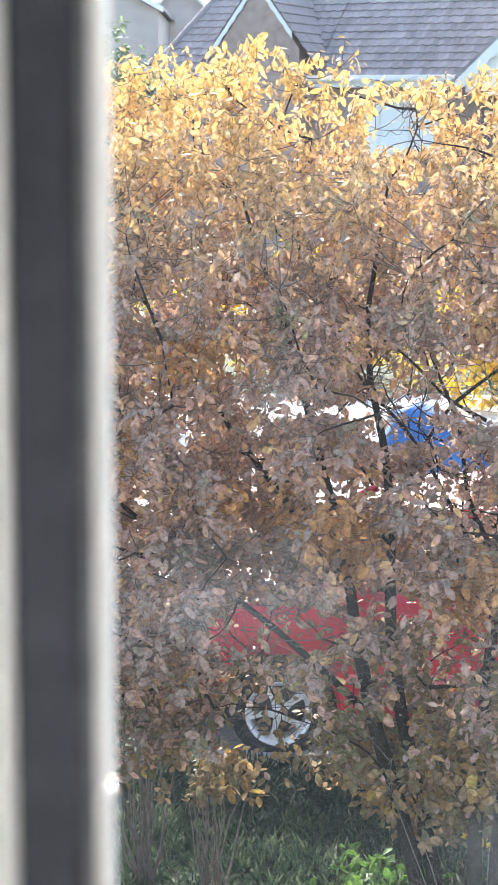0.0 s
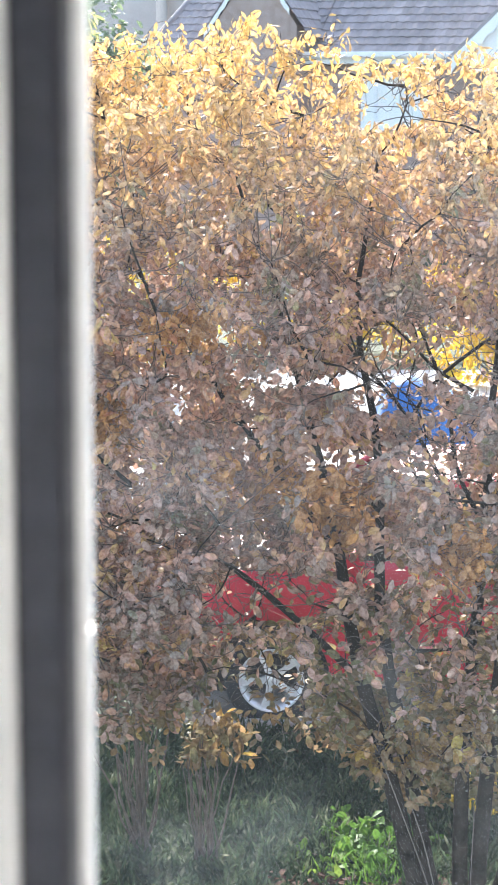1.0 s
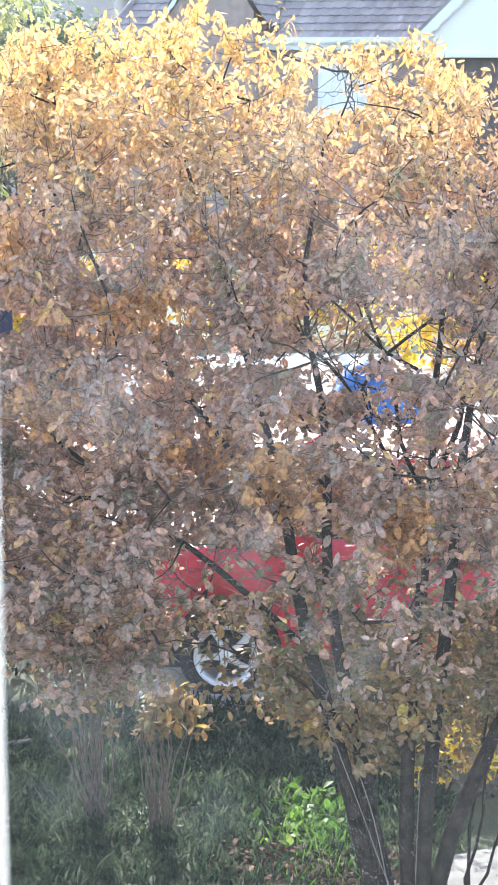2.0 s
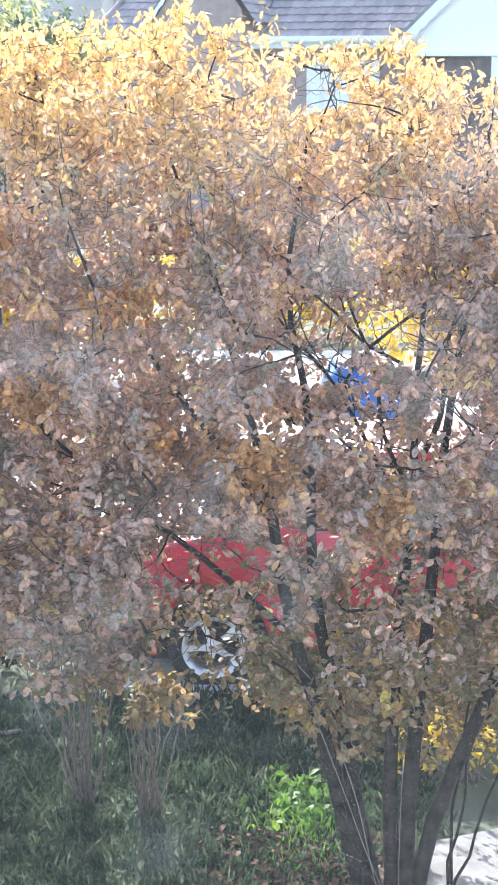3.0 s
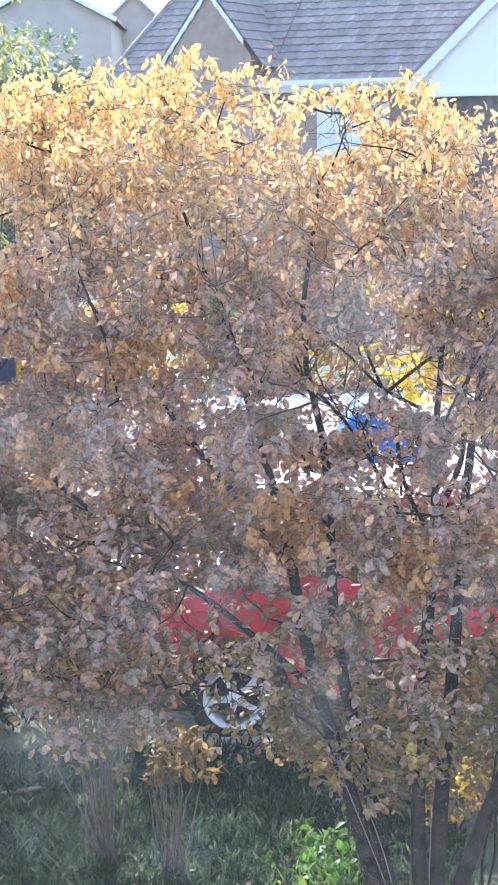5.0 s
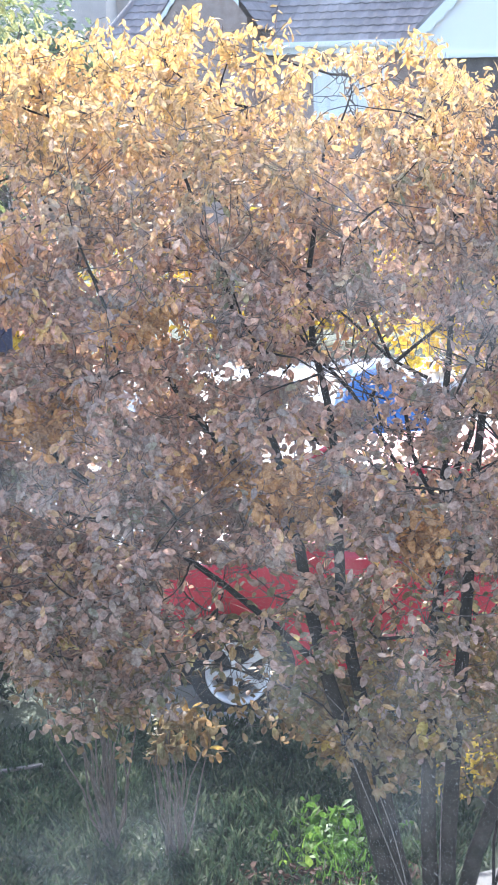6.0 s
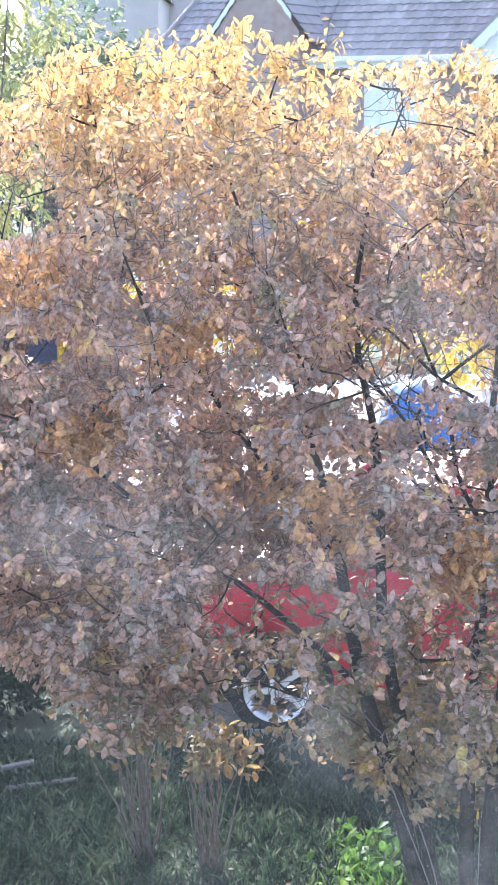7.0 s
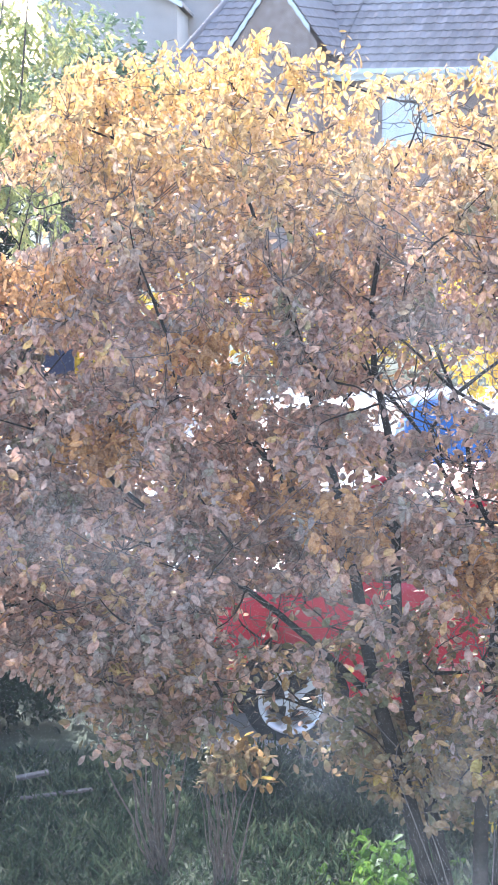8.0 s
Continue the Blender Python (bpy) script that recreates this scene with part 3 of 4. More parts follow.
    for u in (ua, ub):
        for s in (-1, 1):
            wheel(c, u, s, rw)
    return c


def ring_mesh(profile, n=40):
    """Lathe round the y axis from (radius, y) pairs."""
    bm = bmesh.new()
    rows = [[bm.verts.new((r * math.cos(2 * math.pi * k / n), y, r * math.sin(2 * math.pi * k / n))) for k in range(n)] for r, y in profile]
    for a, b in zip(rows, rows[1:]):
        for k in range(n):
            bm.faces.new((a[k], a[(k + 1) % n], b[(k + 1) % n], b[k]))
    return bm


def wheel(parent, u, s, rw):
    w = new("wheel")
    w.parent = parent
    w.matrix_basis = pose(u, s * 0.76, rw, 0, 0, 0 if s < 0 else 180)
    part("tyre", ring_mesh([(0.205, 0.1), (0.29, 0.1), (rw, 0.07), (rw, -0.04), (0.30, -0.075), (0.235, -0.085), (0.212, -0.07), (0.205, 0.1)]), M_TYRE, w, smooth=True)
    rim = part("rim", ring_mesh([(0.19, 0.09), (0.195, -0.03), (0.208, -0.07), (0.218, -0.078), (0.214, -0.082), (0.203, -0.074), (0.183, -0.055), (0.175, 0.06), (0.19, 0.09)]), M_ALLOY, w, "silver alloy rim", smooth=True)
    for k in range(5):
        a0 = 2 * math.pi * k / 5 + 0.55
        bm = bmesh.new()
        prism(bm, [(0.03, -0.026), (0.11, -0.015), (0.198, -0.030), (0.198, 0.030), (0.11, 0.015), (0.03, 0.026)], "y", -0.068, -0.04)
        bmesh.ops.rotate(bm, verts=bm.verts, cent=(0, 0, 0), matrix=Matrix.Rotation(a0, 3, "Y"))
        part("spoke", bm, M_ALLOY, w)
    part("hub_cap", ring_mesh([(0.0005, -0.074), (0.03, -0.074), (0.045, -0.066), (0.048, -0.03)], 20), M_ALLOY, w, smooth=True)
    part("brake_disc", ring_mesh([(0.0005, 0.0), (0.13, 0.0), (0.13, 0.012), (0.0005, 0.012)], 24), M_BLACK, w)


car(pose(-0.62, 12.02, 0.02, 0, 0, 0), "red hatchback parked behind the tree on concrete")


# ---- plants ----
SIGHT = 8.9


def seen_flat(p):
    """Crown places carried along sight lines from the window's eye point onto the crown's middle plane."""
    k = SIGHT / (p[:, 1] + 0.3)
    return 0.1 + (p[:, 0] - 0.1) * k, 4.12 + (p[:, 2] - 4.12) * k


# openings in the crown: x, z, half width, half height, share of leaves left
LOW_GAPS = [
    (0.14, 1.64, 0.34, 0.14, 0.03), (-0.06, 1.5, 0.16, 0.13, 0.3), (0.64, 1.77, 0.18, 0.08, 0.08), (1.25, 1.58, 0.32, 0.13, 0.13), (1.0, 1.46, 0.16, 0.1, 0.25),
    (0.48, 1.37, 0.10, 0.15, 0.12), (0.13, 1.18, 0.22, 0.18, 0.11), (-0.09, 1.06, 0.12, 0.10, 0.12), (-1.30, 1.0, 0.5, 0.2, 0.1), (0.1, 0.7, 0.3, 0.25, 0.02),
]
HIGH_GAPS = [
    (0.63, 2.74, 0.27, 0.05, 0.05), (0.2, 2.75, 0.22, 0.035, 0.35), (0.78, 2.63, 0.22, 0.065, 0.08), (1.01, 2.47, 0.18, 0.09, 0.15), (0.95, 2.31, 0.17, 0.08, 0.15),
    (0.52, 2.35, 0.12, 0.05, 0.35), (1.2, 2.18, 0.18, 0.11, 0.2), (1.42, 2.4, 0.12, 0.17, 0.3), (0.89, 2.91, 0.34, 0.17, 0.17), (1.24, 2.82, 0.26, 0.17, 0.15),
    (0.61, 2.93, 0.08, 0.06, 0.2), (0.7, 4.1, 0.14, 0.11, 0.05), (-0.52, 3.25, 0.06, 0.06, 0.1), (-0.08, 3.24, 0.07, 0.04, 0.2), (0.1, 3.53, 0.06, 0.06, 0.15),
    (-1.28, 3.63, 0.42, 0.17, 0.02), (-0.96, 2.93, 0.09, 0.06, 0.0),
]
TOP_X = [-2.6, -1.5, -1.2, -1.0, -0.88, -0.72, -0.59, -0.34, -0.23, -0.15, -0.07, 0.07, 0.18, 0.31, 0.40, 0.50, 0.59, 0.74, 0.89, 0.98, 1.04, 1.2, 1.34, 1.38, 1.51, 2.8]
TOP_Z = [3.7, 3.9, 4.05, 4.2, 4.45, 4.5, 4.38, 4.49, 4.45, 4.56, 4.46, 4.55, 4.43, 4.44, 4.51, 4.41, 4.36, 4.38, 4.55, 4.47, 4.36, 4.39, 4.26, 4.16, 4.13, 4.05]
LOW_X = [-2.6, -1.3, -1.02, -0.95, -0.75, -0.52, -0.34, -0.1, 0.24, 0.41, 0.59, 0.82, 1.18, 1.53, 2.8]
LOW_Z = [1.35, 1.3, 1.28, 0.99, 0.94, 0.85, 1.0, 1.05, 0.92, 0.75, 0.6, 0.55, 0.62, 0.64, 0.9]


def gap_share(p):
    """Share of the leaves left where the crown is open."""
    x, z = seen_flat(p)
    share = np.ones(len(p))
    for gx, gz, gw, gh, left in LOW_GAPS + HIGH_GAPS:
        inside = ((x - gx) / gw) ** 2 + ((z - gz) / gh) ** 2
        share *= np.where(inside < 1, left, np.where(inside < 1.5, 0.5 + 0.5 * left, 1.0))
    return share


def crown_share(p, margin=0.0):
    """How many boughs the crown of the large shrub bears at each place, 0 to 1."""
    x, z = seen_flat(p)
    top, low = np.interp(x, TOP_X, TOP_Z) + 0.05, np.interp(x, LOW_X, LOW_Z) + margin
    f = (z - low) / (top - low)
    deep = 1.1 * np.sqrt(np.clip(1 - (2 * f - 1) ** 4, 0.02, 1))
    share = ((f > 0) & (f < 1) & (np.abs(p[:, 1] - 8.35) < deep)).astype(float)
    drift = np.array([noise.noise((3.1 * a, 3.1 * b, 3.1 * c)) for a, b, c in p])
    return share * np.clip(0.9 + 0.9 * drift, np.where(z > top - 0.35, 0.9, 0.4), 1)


def sample(rng, lo, hi, share, count):
    out = np.zeros((0, 3))
    while len(out) < count:
        p = rng.uniform(lo, hi, (6000, 3))
        out = np.vstack([out, p[rng.uniform(size=len(p)) < share(p)]])
    return out[:count]


def bend(rng, a, b, r0, r1, n=5, sag=0.08):
    """A crooked tapered limb from a to b."""
    a, b = np.asarray(a, float), np.asarray(b, float)
    d = np.linalg.norm(b - a)
    off = rng.normal(size=3) * sag * d + np.array([0, 0, -0.5 * sag * d])
    return [(a + (b - a) * f + off * 4 * f * (1 - f) * 0.5 + rng.normal(size=3) * 0.012 * d * (0 < f < 1), r0 + (r1 - r0) * f) for f in np.linspace(0, 1, n)]


def smooth_line(pts, r0, r1, n=14):
    """A limb through a few places, tapering."""
    p = np.array(pts, float)
    t = np.r_[0, np.cumsum(np.linalg.norm(np.diff(p, axis=0), axis=1))]
    s = np.linspace(0, t[-1], n)
    q = np.stack([np.interp(s, t, p[:, k]) for k in range(3)], 1)
    for _ in range(2):
        q[1:-1] = 0.25 * q[:-2] + 0.5 * q[1:-1] + 0.25 * q[2:]
    wob = [Vector((noise.noise((3 * a, 2, c)), noise.noise((5, 3 * b, 2 * c)), 0)) * 0.13 * (k / n) for k, (a, b, c) in enumerate(q)]
    return [(q[i] + np.array(wob[i]), r0 + (r1 - r0) * i / (n - 1)) for i in range(n)]


def loose_leaves(parent, arrays, pick, material, count=300):
    """The leaves that stand nearest the window as single parts, on a few shared blades."""
    pos, way, face, le, wi, curl, fold = (a[pick] for a in arrays)
    blades = []
    for k in range(6):
        one = leaf_mesh("leaf", np.zeros((1, 3)), np.array([[1.0, 0, 0]]), np.array([[0, 0, 1.0]]), np.ones(1), np.array([0.4 + 0.02 * k]), np.array([0.04 + 0.05 * k]), np.array([0.4 - 0.06 * k]))
        one.materials.append(material)
        blades.append(one)
    way, side = unit(way), unit(np.cross(way, face))
    up = np.cross(side, way)
    for i in range(len(pos)):
        ob = new("leaf", blades[i % 6])
        ob.parent = parent
        s = le[i]
        ob.matrix_basis = Matrix(((way[i][0] * s, -side[i][0] * s, up[i][0] * s, pos[i][0]), (way[i][1] * s, -side[i][1] * s, up[i][1] * s, pos[i][1]),
                                  (way[i][2] * s, -side[i][2] * s, up[i][2] * s, pos[i][2]), (0, 0, 0, 1)))


def great_shrub():
    rng = np.random.default_rng(11)
    tree = empty("tree", pose(0, 0, 0), "multi-stemmed shrubby tree in yellow, orange and brown autumn leaf, its top tinted as if sunlit", "tree")
    by = 7.85
    stems = [
        smooth_line([(0.97, by, -0.05), (0.76, by + 0.02, 0.81), (0.52, by + 0.1, 1.6), (0.40, by + 0.3, 2.3), (0.15, by + 0.45, 3.1), (-0.06, by + 0.5, 3.75)], 0.050, 0.007),
        smooth_line([(1.02, by - 0.02, -0.05), (0.87, by, 0.7), (0.70, by + 0.15, 1.45), (0.62, by + 0.35, 2.4), (0.55, by + 0.5, 3.2), (0.62, by + 0.6, 3.85)], 0.046, 0.007),
        smooth_line([(1.08, by + 0.03, -0.05), (1.05, by + 0.05, 0.95), (1.09, by + 0.2, 1.65), (1.24, by + 0.35, 2.2), (1.14, by + 0.4, 2.55), (1.25, by + 0.45, 2.95), (1.2, by + 0.5, 3.8)], 0.044, 0.006),
        smooth_line([(1.13, by, -0.05), (1.15, by, 0.95), (1.28, by + 0.2, 2.0), (1.45, by + 0.5, 3.0), (1.55, by + 0.6, 3.8)], 0.047, 0.007),
        smooth_line([(1.18, by + 0.02, -0.05), (1.21, by, 0.42), (1.27, by, 0.62), (1.38, by, 0.86), (1.46, by + 0.02, 0.95), (1.8, by + 0.2, 1.6), (2.05, by + 0.4, 2.6), (2.2, by + 0.5, 3.4)], 0.046, 0.007),
        smooth_line([(0.56, by + 0.12, 1.42), (0.2, by + 0.3, 1.72), (-0.3, by + 0.5, 2.05), (-0.9, by + 0.6, 2.6), (-1.4, by + 0.6, 3.1)], 0.018, 0.005),
        smooth_line([(0.45, by + 0.25, 2.0), (0.0, by + 0.4, 2.6), (-0.5, by + 0.5, 3.3), (-0.9, by + 0.6, 3.9)], 0.018, 0.005),
        smooth_line([(0.62, by + 0.3, 2.2), (0.85, by + 0.5, 2.75), (1.3, by + 0.6, 3.05), (1.7, by + 0.6, 3.3)], 0.013, 0.005),
        smooth_line([(1.22, by + 0.35, 2.3), (1.36, by + 0.4, 2.55), (1.3, by + 0.45, 2.8), (1.48, by + 0.5, 3.15), (1.4, by + 0.55, 3.6)], 0.016, 0.005),
        smooth_line([(1.17, by + 0.3, 2.1), (0.98, by + 0.35, 2.42), (1.0, by + 0.4, 2.7), (0.8, by + 0.5, 3.05), (0.78, by + 0.5, 3.5)], 0.013, 0.004),
        smooth_line([(1.3, by + 0.25, 2.1), (1.62, by + 0.35, 2.45), (1.72, by + 0.4, 2.75), (2.0, by + 0.5, 3.1)], 0.015, 0.005),
        smooth_line([(1.1, by + 0.42, 2.75), (0.9, by + 0.45, 2.85), (0.66, by + 0.5, 3.1), (0.5, by + 0.5, 3.2)], 0.009, 0.004),
        smooth_line([(1.13, by + 0.3, 2.0), (0.85, by + 0.4, 2.5), (0.55, by + 0.5, 2.9), (0.25, by + 0.5, 3.5)], 0.012, 0.005),
    ]
    for s in stems:
        v, f = tubes([s], 10)
        link("stem", raw("stem", v, f), M_BARK, tree, smooth=True)
    nodes = np.array([p for s in stems for p, _ in s[4:]])
    heart = sample(rng, (-1.9, 7.25, 0.5), (2.4, 9.45, 4.7), lambda p: crown_share(p, 0.07), 2450)
    # branches reach from the stems to the boughs and across the open places
    lattice = rng.uniform((0.4, 7.9, 2.2), (1.75, 8.8, 3.3), (90, 3))
    ends = np.vstack([heart[rng.choice(len(heart), 380, replace=False)], lattice])
    lines, knots = [], [nodes]
    for e in ends[np.argsort(np.linalg.norm(ends[:, None] - nodes[None], axis=2).min(1))]:
        pool = np.vstack(knots)
        d = np.linalg.norm(pool - e, axis=1) + 1.2 * np.maximum(0, pool[:, 2] - e[2] + 0.1)
        a = pool[np.argmin(d)]
        gap = np.linalg.norm(e - a)
        line = bend(rng, a, e, 0.0035 + 0.008 * min(1, gap), 0.0022, 6, 0.12)
        lines.append(line)
        knots.append(np.array([p for p, _ in line[2:]]))
    v, f = tubes(lines, 5)
    tagged(link("branches", raw("branches", v, f), M_BARK, tree, smooth=True), kind="stuff")
    pool = np.vstack(knots)
    # each bough is a shallow dome of shoots with drooping whorls of leaves
    spread = rng.normal(size=(len(heart), 6, 2)) * 0.085
    flat = np.linalg.norm(spread, axis=2)
    tips = heart[:, None] + np.concatenate([spread, (0.03 - 0.55 * flat + 0.025 * rng.normal(size=flat.shape))[..., None]], 2)
    lean = np.concatenate([spread * 5.5, np.ones((*flat.shape, 1))], 2) + np.array([0, -0.42, 0]) + 0.30 * rng.normal(size=tips.shape)
    tips, lean = tips.reshape(-1, 3), lean.reshape(-1, 3)
    tips = np.vstack([tips, rng.normal((0.2, 7.9, 1.36), (0.09, 0.05, 0.10), (9, 3))])
    lean = np.vstack([lean, rng.normal((0, -0.4, 1), 0.2, (9, 3))])
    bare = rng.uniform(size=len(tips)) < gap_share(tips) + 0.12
    root = np.vstack([np.repeat(heart - np.array([0, -0.03, 0.10]), 6, 0), np.tile((0.3, 7.95, 1.25), (9, 1))])
    twigs = [bend(rng, a, t, 0.0020, 0.0012, 4, 0.25) for a, t in zip(root[bare], tips[bare])]
    for t in root[:-9:6]:
        d = np.linalg.norm(pool - t, axis=1) + 0.6 * np.maximum(0, pool[:, 2] - t[2])
        a = pool[np.argmin(d)]
        if np.linalg.norm(t - a) < 0.5:
            twigs.append(bend(rng, a, t, 0.0030, 0.0020, 5, 0.2))
    v, f = tubes(twigs, 3)
    tagged(link("twigs", raw("twigs", v, f), M_TWIG, tree), kind="stuff")
    per = 9
    n = len(tips) * per
    c, axis = np.repeat(tips, per, 0), unit(np.repeat(lean, per, 0))
    turn = np.tile(np.arange(per) * 2.4, len(tips)) + np.repeat(rng.uniform(0, 6.3, len(tips)), per) + rng.normal(size=n) * 0.25
    u = unit(np.cross(axis, np.array([0.31, 0.2, 0.93])))
    rad = u * np.cos(turn)[:, None] + np.cross(axis, u) * np.sin(turn)[:, None]
    high = np.interp(c[:, 2], [2.2, 3.8], [0, 1])
    droop = (0.40 + 0.35 * high) * rng.uniform(0.4, 1.5, n)
    way = unit(0.8 * rad + 0.18 * axis + 0.16 * rng.normal(size=(n, 3)) - np.array([0, 0, 1.0]) * droop[:, None])
    face = unit(axis + 0.5 * rng.normal(size=(n, 3)))
    le = (0.064 - 0.008 * high) * rng.uniform(0.55, 1.15, n)
    base = c - axis * np.tile(np.linspace(0, 0.15, per), len(tips))[:, None]
    arrays = (base, way, face, le, le * (0.56 - 0.12 * high) * rng.uniform(0.85, 1.15, n), rng.uniform(0.03, 0.22, n) + 0.2 * high * rng.uniform(size=n), rng.uniform(0.05, 0.4, n))
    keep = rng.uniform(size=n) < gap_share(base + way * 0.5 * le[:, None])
    keep[-9 * per:] = rng.uniform(size=9 * per) < 0.45
    arrays = tuple(a[keep] for a in arrays)
    front = np.argsort(arrays[0][:, 1] + 0.02 * np.abs(arrays[0][:, 0]))[:300]
    rest = np.ones(len(arrays[0]), bool)
    rest[front] = False
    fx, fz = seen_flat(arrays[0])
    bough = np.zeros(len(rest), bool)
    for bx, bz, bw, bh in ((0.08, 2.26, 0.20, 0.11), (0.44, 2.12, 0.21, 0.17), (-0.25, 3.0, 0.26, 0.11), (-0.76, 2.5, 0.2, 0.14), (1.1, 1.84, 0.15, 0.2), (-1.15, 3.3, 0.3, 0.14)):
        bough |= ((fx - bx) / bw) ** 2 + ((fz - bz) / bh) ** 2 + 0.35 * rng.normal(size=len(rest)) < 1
    bough &= rest & (arrays[0][:, 1] < 8.3)
    tagged(link("orange_boughs", leaf_mesh("orange_boughs", *(a[bough] for a in arrays)), M_ORANGELEAF, tree, "boughs turned bright orange", smooth=True), kind="stuff")
    rest &= ~bough
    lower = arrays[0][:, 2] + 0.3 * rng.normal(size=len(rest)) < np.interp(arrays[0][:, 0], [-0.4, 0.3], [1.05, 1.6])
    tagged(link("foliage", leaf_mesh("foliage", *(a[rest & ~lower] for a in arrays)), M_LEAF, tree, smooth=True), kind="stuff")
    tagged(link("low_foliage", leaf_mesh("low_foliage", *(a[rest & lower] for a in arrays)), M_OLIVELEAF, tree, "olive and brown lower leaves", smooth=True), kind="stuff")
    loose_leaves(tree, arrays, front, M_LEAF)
    for pts in ([(0.66, 7.66, 1.12), (0.80, 7.64, 0.75), (0.98, 7.62, 0.4), (1.12, 7.6, 0.0)], [(0.78, 7.66, 0.95), (0.95, 7.63, 0.5), (1.06, 7.6, 0.0)], [(1.09, 7.68, 0.9), (1.1, 7.66, 0.45), (1.09, 7.64, 0.0)]):
        v, f = tubes([smooth_line(pts, 0.0028, 0.0018)], 5)
        link("dead_cane", raw("dead_cane", v, f), M_TWIG, tree, "thin pale dead cane", smooth=True)
    # pale bark spots on the stems
    dots = []
    for s in stems[:5]:
        for _ in range(18):
            i = int(rng.integers(1, 8))
            (p, r), (q, _) = s[i], s[i + 1]
            c = p + (q - p) * rng.uniform() + np.array([rng.uniform(-0.8, 0.8) * r, -0.75 * r, 0])
            dots.append([(c, 0.002 + 0.004 * rng.uniform()), (c + np.array([rng.uniform(-0.008, 0.008), -0.012, 0]), 0.002)])
    v, f = tubes(dots, 6)
    tagged(link("bark_spots", raw("bark_spots", v, f), M_LENTICEL, tree), kind="stuff")


def small_shrub(name, label, centre, size, stems, sprays, material, length, seed, per=8, low=0.35, slim=0.45, droop=0.45, base=None, trunk=0.008):
    """Stems from the ground and a leafy top within an ellipsoid."""
    rng = np.random.default_rng(seed)
    sh = empty(name, pose(0, 0, 0), label, "shrub" if name != "tree" else "tree")
    c, s = np.array(centre), np.array(size)
    g = unit(rng.normal(size=(sprays, 3))) * rng.uniform(low, 1, (sprays, 1)) * (0.85 + 0.3 * rng.uniform(size=(sprays, 1)))
    tips = c + g * s
    tips = tips[tips[:, 2] > 0.04]
    foot = np.array(base if base else (c[0], c[1], 0.0))
    lines = []
    for k in range(stems):
        e = tips[int(rng.integers(len(tips)))]
        a = foot + np.array([rng.normal() * 0.10 * s[0], rng.normal() * 0.08 * s[1], -0.02])
        lines.append(bend(rng, a, e, trunk, trunk * 0.3, 7, 0.06))
    v, f = tubes(lines, 5)
    link("stems", raw("stems", v, f), M_TWIG, sh, smooth=True)
    out = unit(tips - c) + np.array([0, -0.1, 0.3]) + 0.5 * rng.normal(size=tips.shape)
    arrays = foliage(rng, tips, out, per, length, slim, droop, twig=length * 1.6)
    tagged(link("foliage", leaf_mesh("foliage", *arrays), material, sh, smooth=True), kind="stuff")
    return sh


great_shrub()
small_shrub("shrub", "thin bare-stemmed shrub with a few olive leaves", (-0.12, 8.9, 0.82), (0.32, 0.25, 0.22), 16, 30, M_OLIVELEAF, 0.085, 5, base=(-0.2, 9.1, 0))
small_shrub("shrub", "leggy shrub with brown autumn leaves over grass", (-0.62, 9.0, 1.25), (0.4, 0.3, 0.35), 22, 40, M_LEAF, 0.09, 6, base=(-0.55, 9.2, 0))
small_shrub("shrub", "low bushy plant with bright yellow leaves", (1.75, 9.6, 0.35), (0.75, 0.45, 0.5), 14, 240, M_YELLOW, 0.045, 7)
small_shrub("shrub", "low bushy plant with bright yellow leaves", (2.6, 10.1, 0.5), (0.6, 0.4, 0.6), 10, 180, M_YELLOW, 0.045, 8)
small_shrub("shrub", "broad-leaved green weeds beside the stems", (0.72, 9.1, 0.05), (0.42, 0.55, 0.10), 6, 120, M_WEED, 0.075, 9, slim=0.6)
# bush added where dark shade shows; its leaf colour carries that darkness
small_shrub("shrub", "near-black evergreen bush added to fill the shaded gap behind the grass", (-2.5, 11.75, 0.25), (1.85, 0.5, 1.45), 10, 4200, M_DARKGREEN, 0.06, 10)
small_shrub("hedge", "yellow autumn hedge glowing in the sun", (4.0, 25.6, 0.9), (1.9, 0.6, 1.2), 12, 900, M_YELLOW, 0.11, 12)
small_shrub("hedge", "yellow autumn hedge glowing in the sun", (1.2, 29.0, 1.0), (3.4, 0.7, 1.3), 12, 1100, M_YELLOW, 0.11, 13)
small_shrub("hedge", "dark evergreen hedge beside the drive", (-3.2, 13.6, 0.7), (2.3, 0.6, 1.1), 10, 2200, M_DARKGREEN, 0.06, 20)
small_shrub("hedge", "yellow autumn hedge glowing in the sun", (-3.0, 24.5, 1.1), (2.4, 0.8, 1.3), 12, 1100, M_YELLOW, 0.11, 14)
small_shrub("tree", "young green tree with long drooping yellow-tipped leaves", (-2.55, 15.5, 4.2), (1.35, 1.0, 1.7), 14, 1000, M_GREEN, 0.11, 15, slim=0.3, droop=0.9, base=(-2.7, 15.6, 0), trunk=0.022)
small_shrub("tree", "grey-green leaved tree in front of the houses", (-3.0, 30.0, 4.0), (1.55, 1.4, 1.9), 12, 1500, M_PALEGREEN, 0.14, 16, base=(-3.0, 30, 0), trunk=0.09)
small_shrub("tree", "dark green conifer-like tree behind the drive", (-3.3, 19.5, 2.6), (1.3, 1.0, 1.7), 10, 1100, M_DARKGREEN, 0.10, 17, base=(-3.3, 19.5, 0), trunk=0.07)


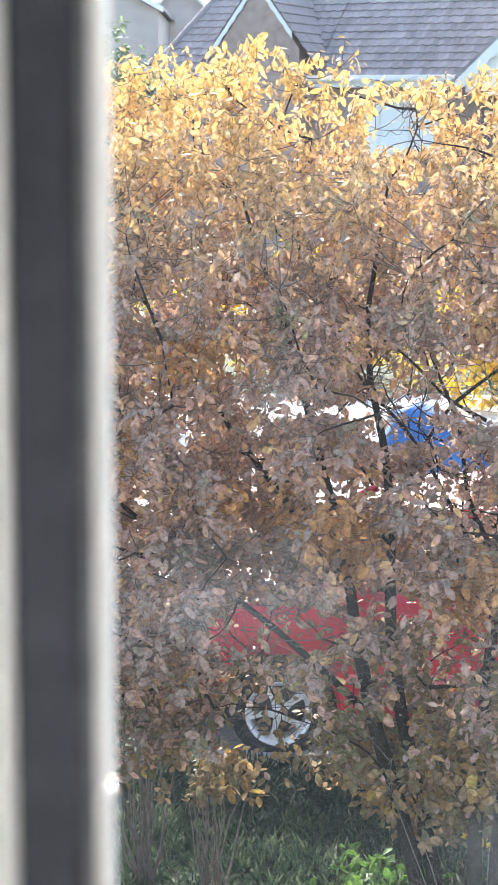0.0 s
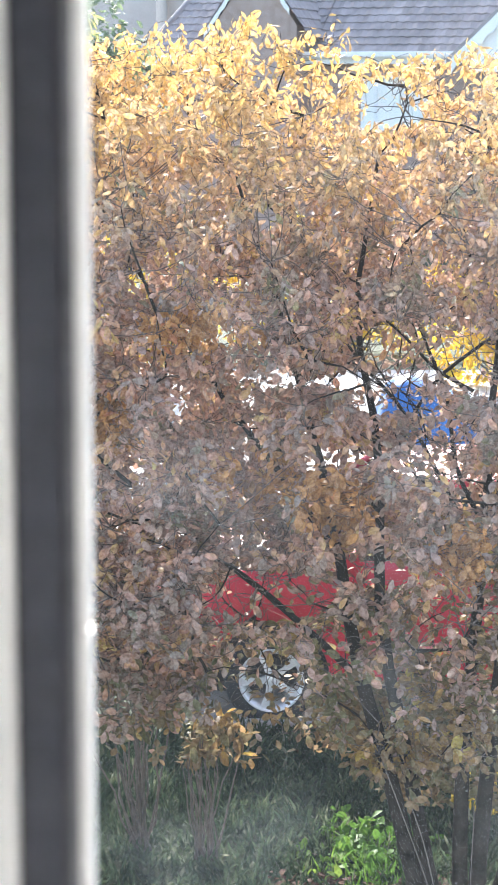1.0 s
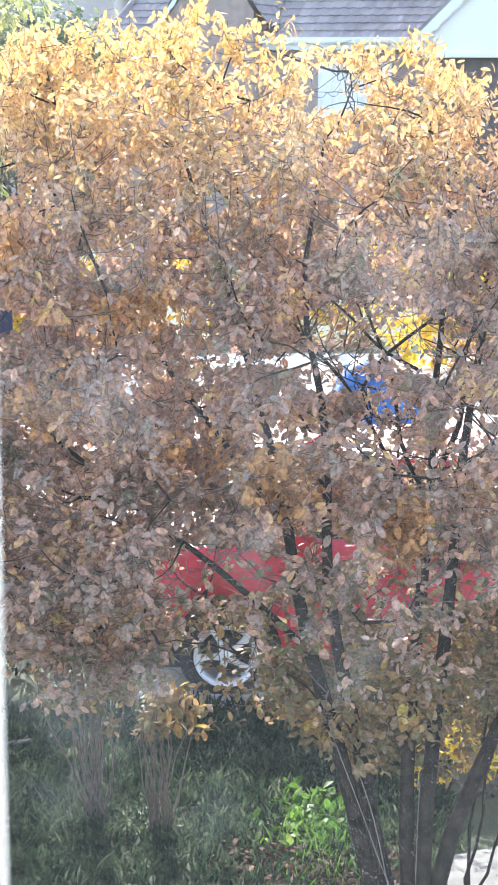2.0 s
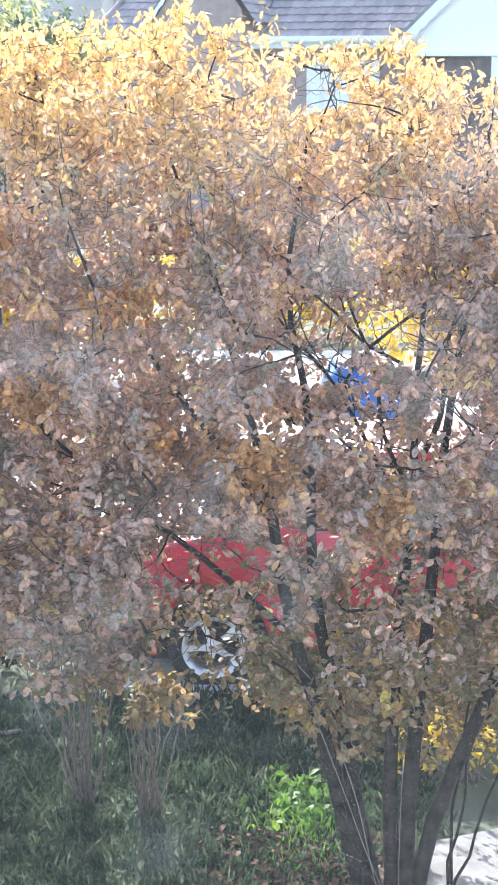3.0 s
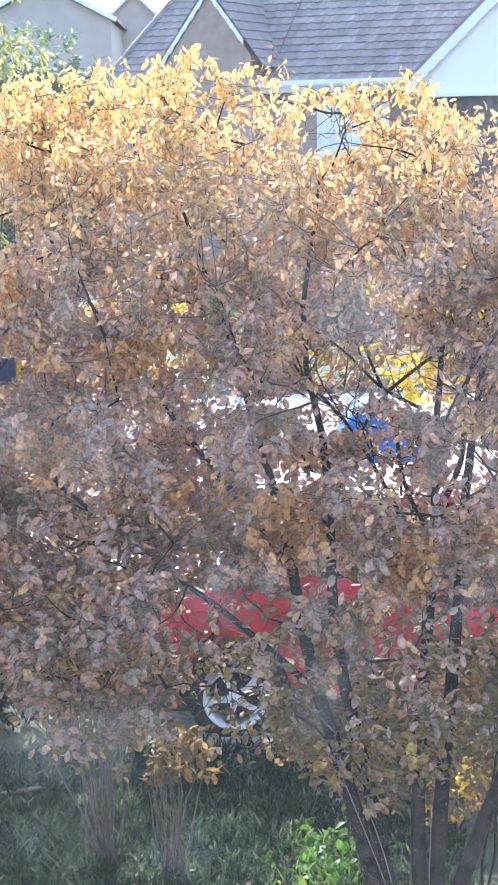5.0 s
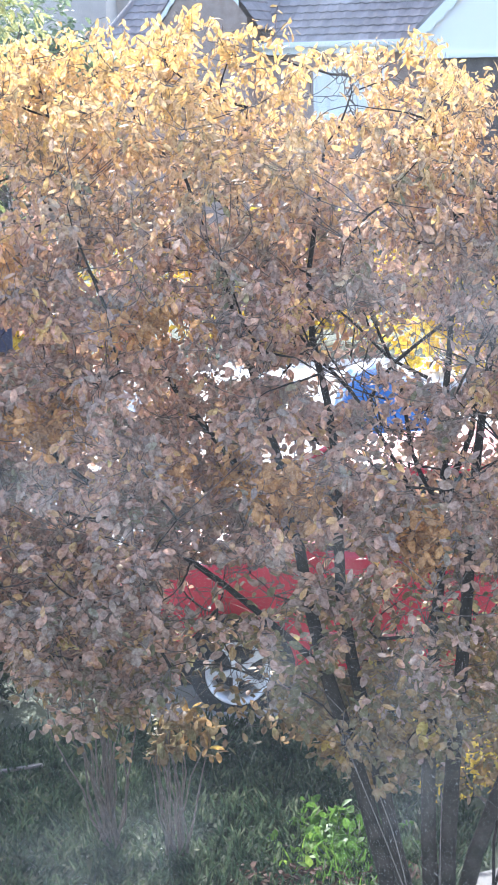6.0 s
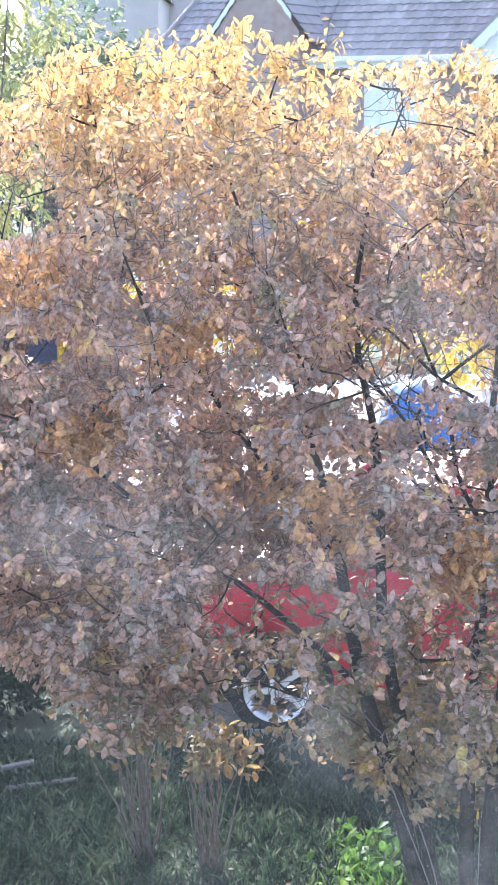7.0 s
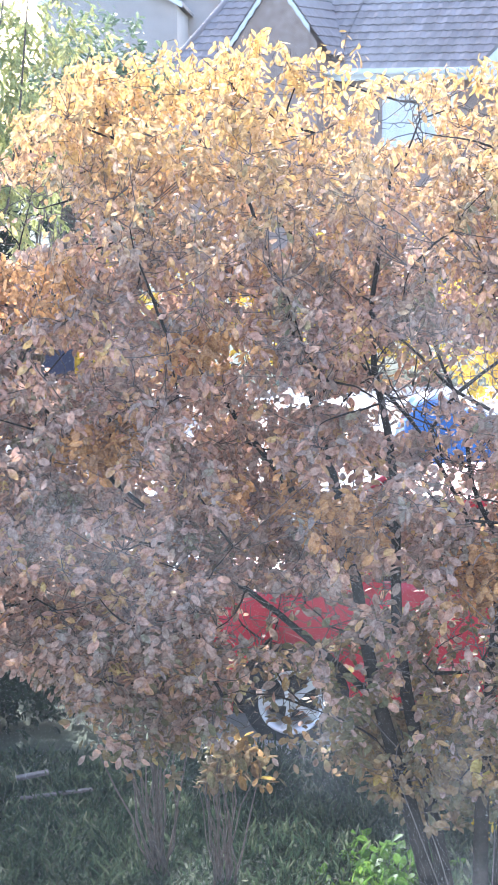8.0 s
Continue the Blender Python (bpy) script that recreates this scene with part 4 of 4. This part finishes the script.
# brighter blades than the lawn's, painting in a patch of sun
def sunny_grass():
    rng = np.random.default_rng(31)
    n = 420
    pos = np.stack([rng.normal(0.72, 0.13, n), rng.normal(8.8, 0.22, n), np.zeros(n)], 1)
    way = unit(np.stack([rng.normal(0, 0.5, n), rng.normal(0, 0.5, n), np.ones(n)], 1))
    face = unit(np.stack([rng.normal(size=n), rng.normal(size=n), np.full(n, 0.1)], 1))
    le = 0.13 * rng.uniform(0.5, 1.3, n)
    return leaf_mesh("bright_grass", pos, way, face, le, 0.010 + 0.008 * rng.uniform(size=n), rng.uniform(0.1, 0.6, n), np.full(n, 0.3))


def lawn():
    rng = np.random.default_rng(3)
    n = 26000
    pos = np.stack([rng.uniform(-3.2, 1.5, n), rng.uniform(7.3, 11.1, n), np.zeros(n)], 1)
    keep = ~((pos[:, 0] > 0.9) & (pos[:, 1] < 8.45)) & ~((pos[:, 0] > 1.3) & (pos[:, 1] < 8.8))
    pos = pos[keep]
    n = len(pos)
    way = unit(np.stack([rng.normal(0, 0.55, n), rng.normal(0, 0.55, n), np.ones(n)], 1))
    face = unit(np.stack([rng.normal(size=n), rng.normal(size=n), np.full(n, 0.1)], 1))
    tuft = np.array([noise.noise((1.6 * a, 1.6 * b, 0.0)) for a, b, _ in pos])
    le = (0.095 + 0.07 * tuft) * rng.uniform(0.5, 1.4, n)
    return leaf_mesh("grass", pos, way, face, le, 0.012 + 0.008 * rng.uniform(size=n), rng.uniform(0.1, 0.6, n), np.full(n, 0.3))


tagged(link("bright_grass", sunny_grass(), M_WEED), "grass tufts coloured bright green for the sunlit patch beside the stems", "grass", kind="stuff")
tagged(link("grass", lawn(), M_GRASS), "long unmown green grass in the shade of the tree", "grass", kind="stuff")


# ---- small things ----
def tarpaulin():
    bm = bmesh.new()
    bmesh.ops.create_grid(bm, x_segments=36, y_segments=22, size=1)
    for v in bm.verts:
        x, y = v.co.x, v.co.y
        h = (1 - abs(x) ** 4) * (1 - abs(y) ** 4)
        z = h * (0.66 - 0.28 * x) + 0.07 * noise.noise((3 * x, 3 * y, 1)) * h
        v.co = (x * 0.74 + 0.05 * noise.noise((4 * x, 4 * y, 7)), y * 0.6, z)
    bmesh.ops.solidify(bm, geom=bm.faces[:], thickness=0.01)
    return part("tarpaulin", bm, M_BLUE, smooth=True)


tp = tarpaulin()
tp.matrix_world = pose(2.2, 21.6, 0.02, 0, 0, 0)
tagged(tp, "bright blue tarpaulin draped over a heap", "tarpaulin")
plank = part("plank", box(bmesh.new(), -0.22, 0.22, -0.02, 0.02, 0, 0.015, 0.004), M_OLDWOOD)
plank.matrix_world = pose(-1.25, 10.25, 0.06, 0, -3, 12)
tagged(plank, "weathered grey plank lying in the grass", "plank")
plank = part("plank", box(bmesh.new(), -0.10, 0.10, -0.03, 0.03, 0, 0.02, 0.004), M_OLDWOOD)
plank.matrix_world = pose(-1.42, 10.45, 0.10, 0, -8, 10)
tagged(plank, "short broken plank end lying in the grass", "plank")
board = empty("sign_board", pose(-2.0, 16.2, 0), "plain dark navy board on two posts", "sign")
part("panel", box(bmesh.new(), -0.22, 0.22, -0.015, 0.015, 1.72, 2.05, 0.006), M_NAVY, board)
for s in (-1, 1):
    part("post", box(bmesh.new(), s * 0.17 - 0.02, s * 0.17 + 0.02, 0.016, 0.05, 0, 1.95, 0.004), M_OLDWOOD, board)


def sapling():
    rng = np.random.default_rng(41)
    s = empty("sapling", pose(0, 0, 0), "thin dark whippy shoots beside the tree", "sapling")
    for a, b in (((1.33, 7.7, 0), (1.50, 7.85, 1.15)), ((1.36, 7.72, 0), (1.44, 7.9, 1.3)), ((1.30, 7.75, 0), (1.62, 7.8, 0.95))):
        v, f = tubes([bend(rng, a, b, 0.010, 0.005, 8, 0.05)], 6)
        link("shoot", raw("shoot", v, f), M_BARK, s, smooth=True)


sapling()


def litter():
    rng = np.random.default_rng(42)
    n = 900
    pos = np.stack([rng.uniform(0.1, 1.25, n), rng.uniform(7.6, 8.75, n), rng.uniform(0.02, 0.09, n)], 1)
    way = unit(np.stack([rng.normal(size=n), rng.normal(size=n), rng.normal(0, 0.25, n)], 1))
    face = unit(np.stack([rng.normal(0, 0.4, n), rng.normal(0, 0.4, n), np.ones(n)], 1))
    le = rng.uniform(0.05, 0.09, n)
    return leaf_mesh("leaf_litter", pos, way, face, le, 0.5 * le, rng.uniform(0.1, 0.5, n), rng.uniform(0.1, 0.6, n))


tagged(link("leaf_litter", litter(), M_LITTER), "fallen brown leaves lying round the stems", "leaves", kind="stuff")


def roof_tiles():
    """Single tiles on the stretch of the main slope over the front."""
    rise, run, gauge, roll = 3.9, 4.7, 0.32, 0.3
    long = math.hypot(rise, run)
    cs, sn = run / long, rise / long
    def at(c, e, low=0.0):
        lift = 0.03 * (1 - e) + 0.03 * (0.5 + 0.5 * math.cos(2 * math.pi * c / 4)) - low
        return (c * roll / 4, e * gauge * cs - lift * sn, e * gauge * sn + lift * cs)
    verts = [at(c, 0) for c in range(5)] + [at(c, 1) for c in range(5)] + [at(c, 0, 0.05) for c in range(5)]
    faces = [(c, c + 1, c + 6, c + 5) for c in range(4)] + [(c + 10, c + 11, c + 1, c) for c in range(4)]
    me = raw("roof_tile", verts, faces)
    me.materials.append(M_ONETILE)
    rng = random.Random(8)
    for r in range(int(long / gauge)):
        for c in range(16):
            ob = new("roof_tile", me)
            ob.parent = H1
            ob.matrix_basis = pose(TILES[0] + c * roll, -0.05 + r * gauge * cs, 4.98 + r * gauge * sn + rng.uniform(0, 0.008), rng.uniform(-0.6, 0.6), rng.uniform(-0.5, 0.5), 0)


roof_tiles()
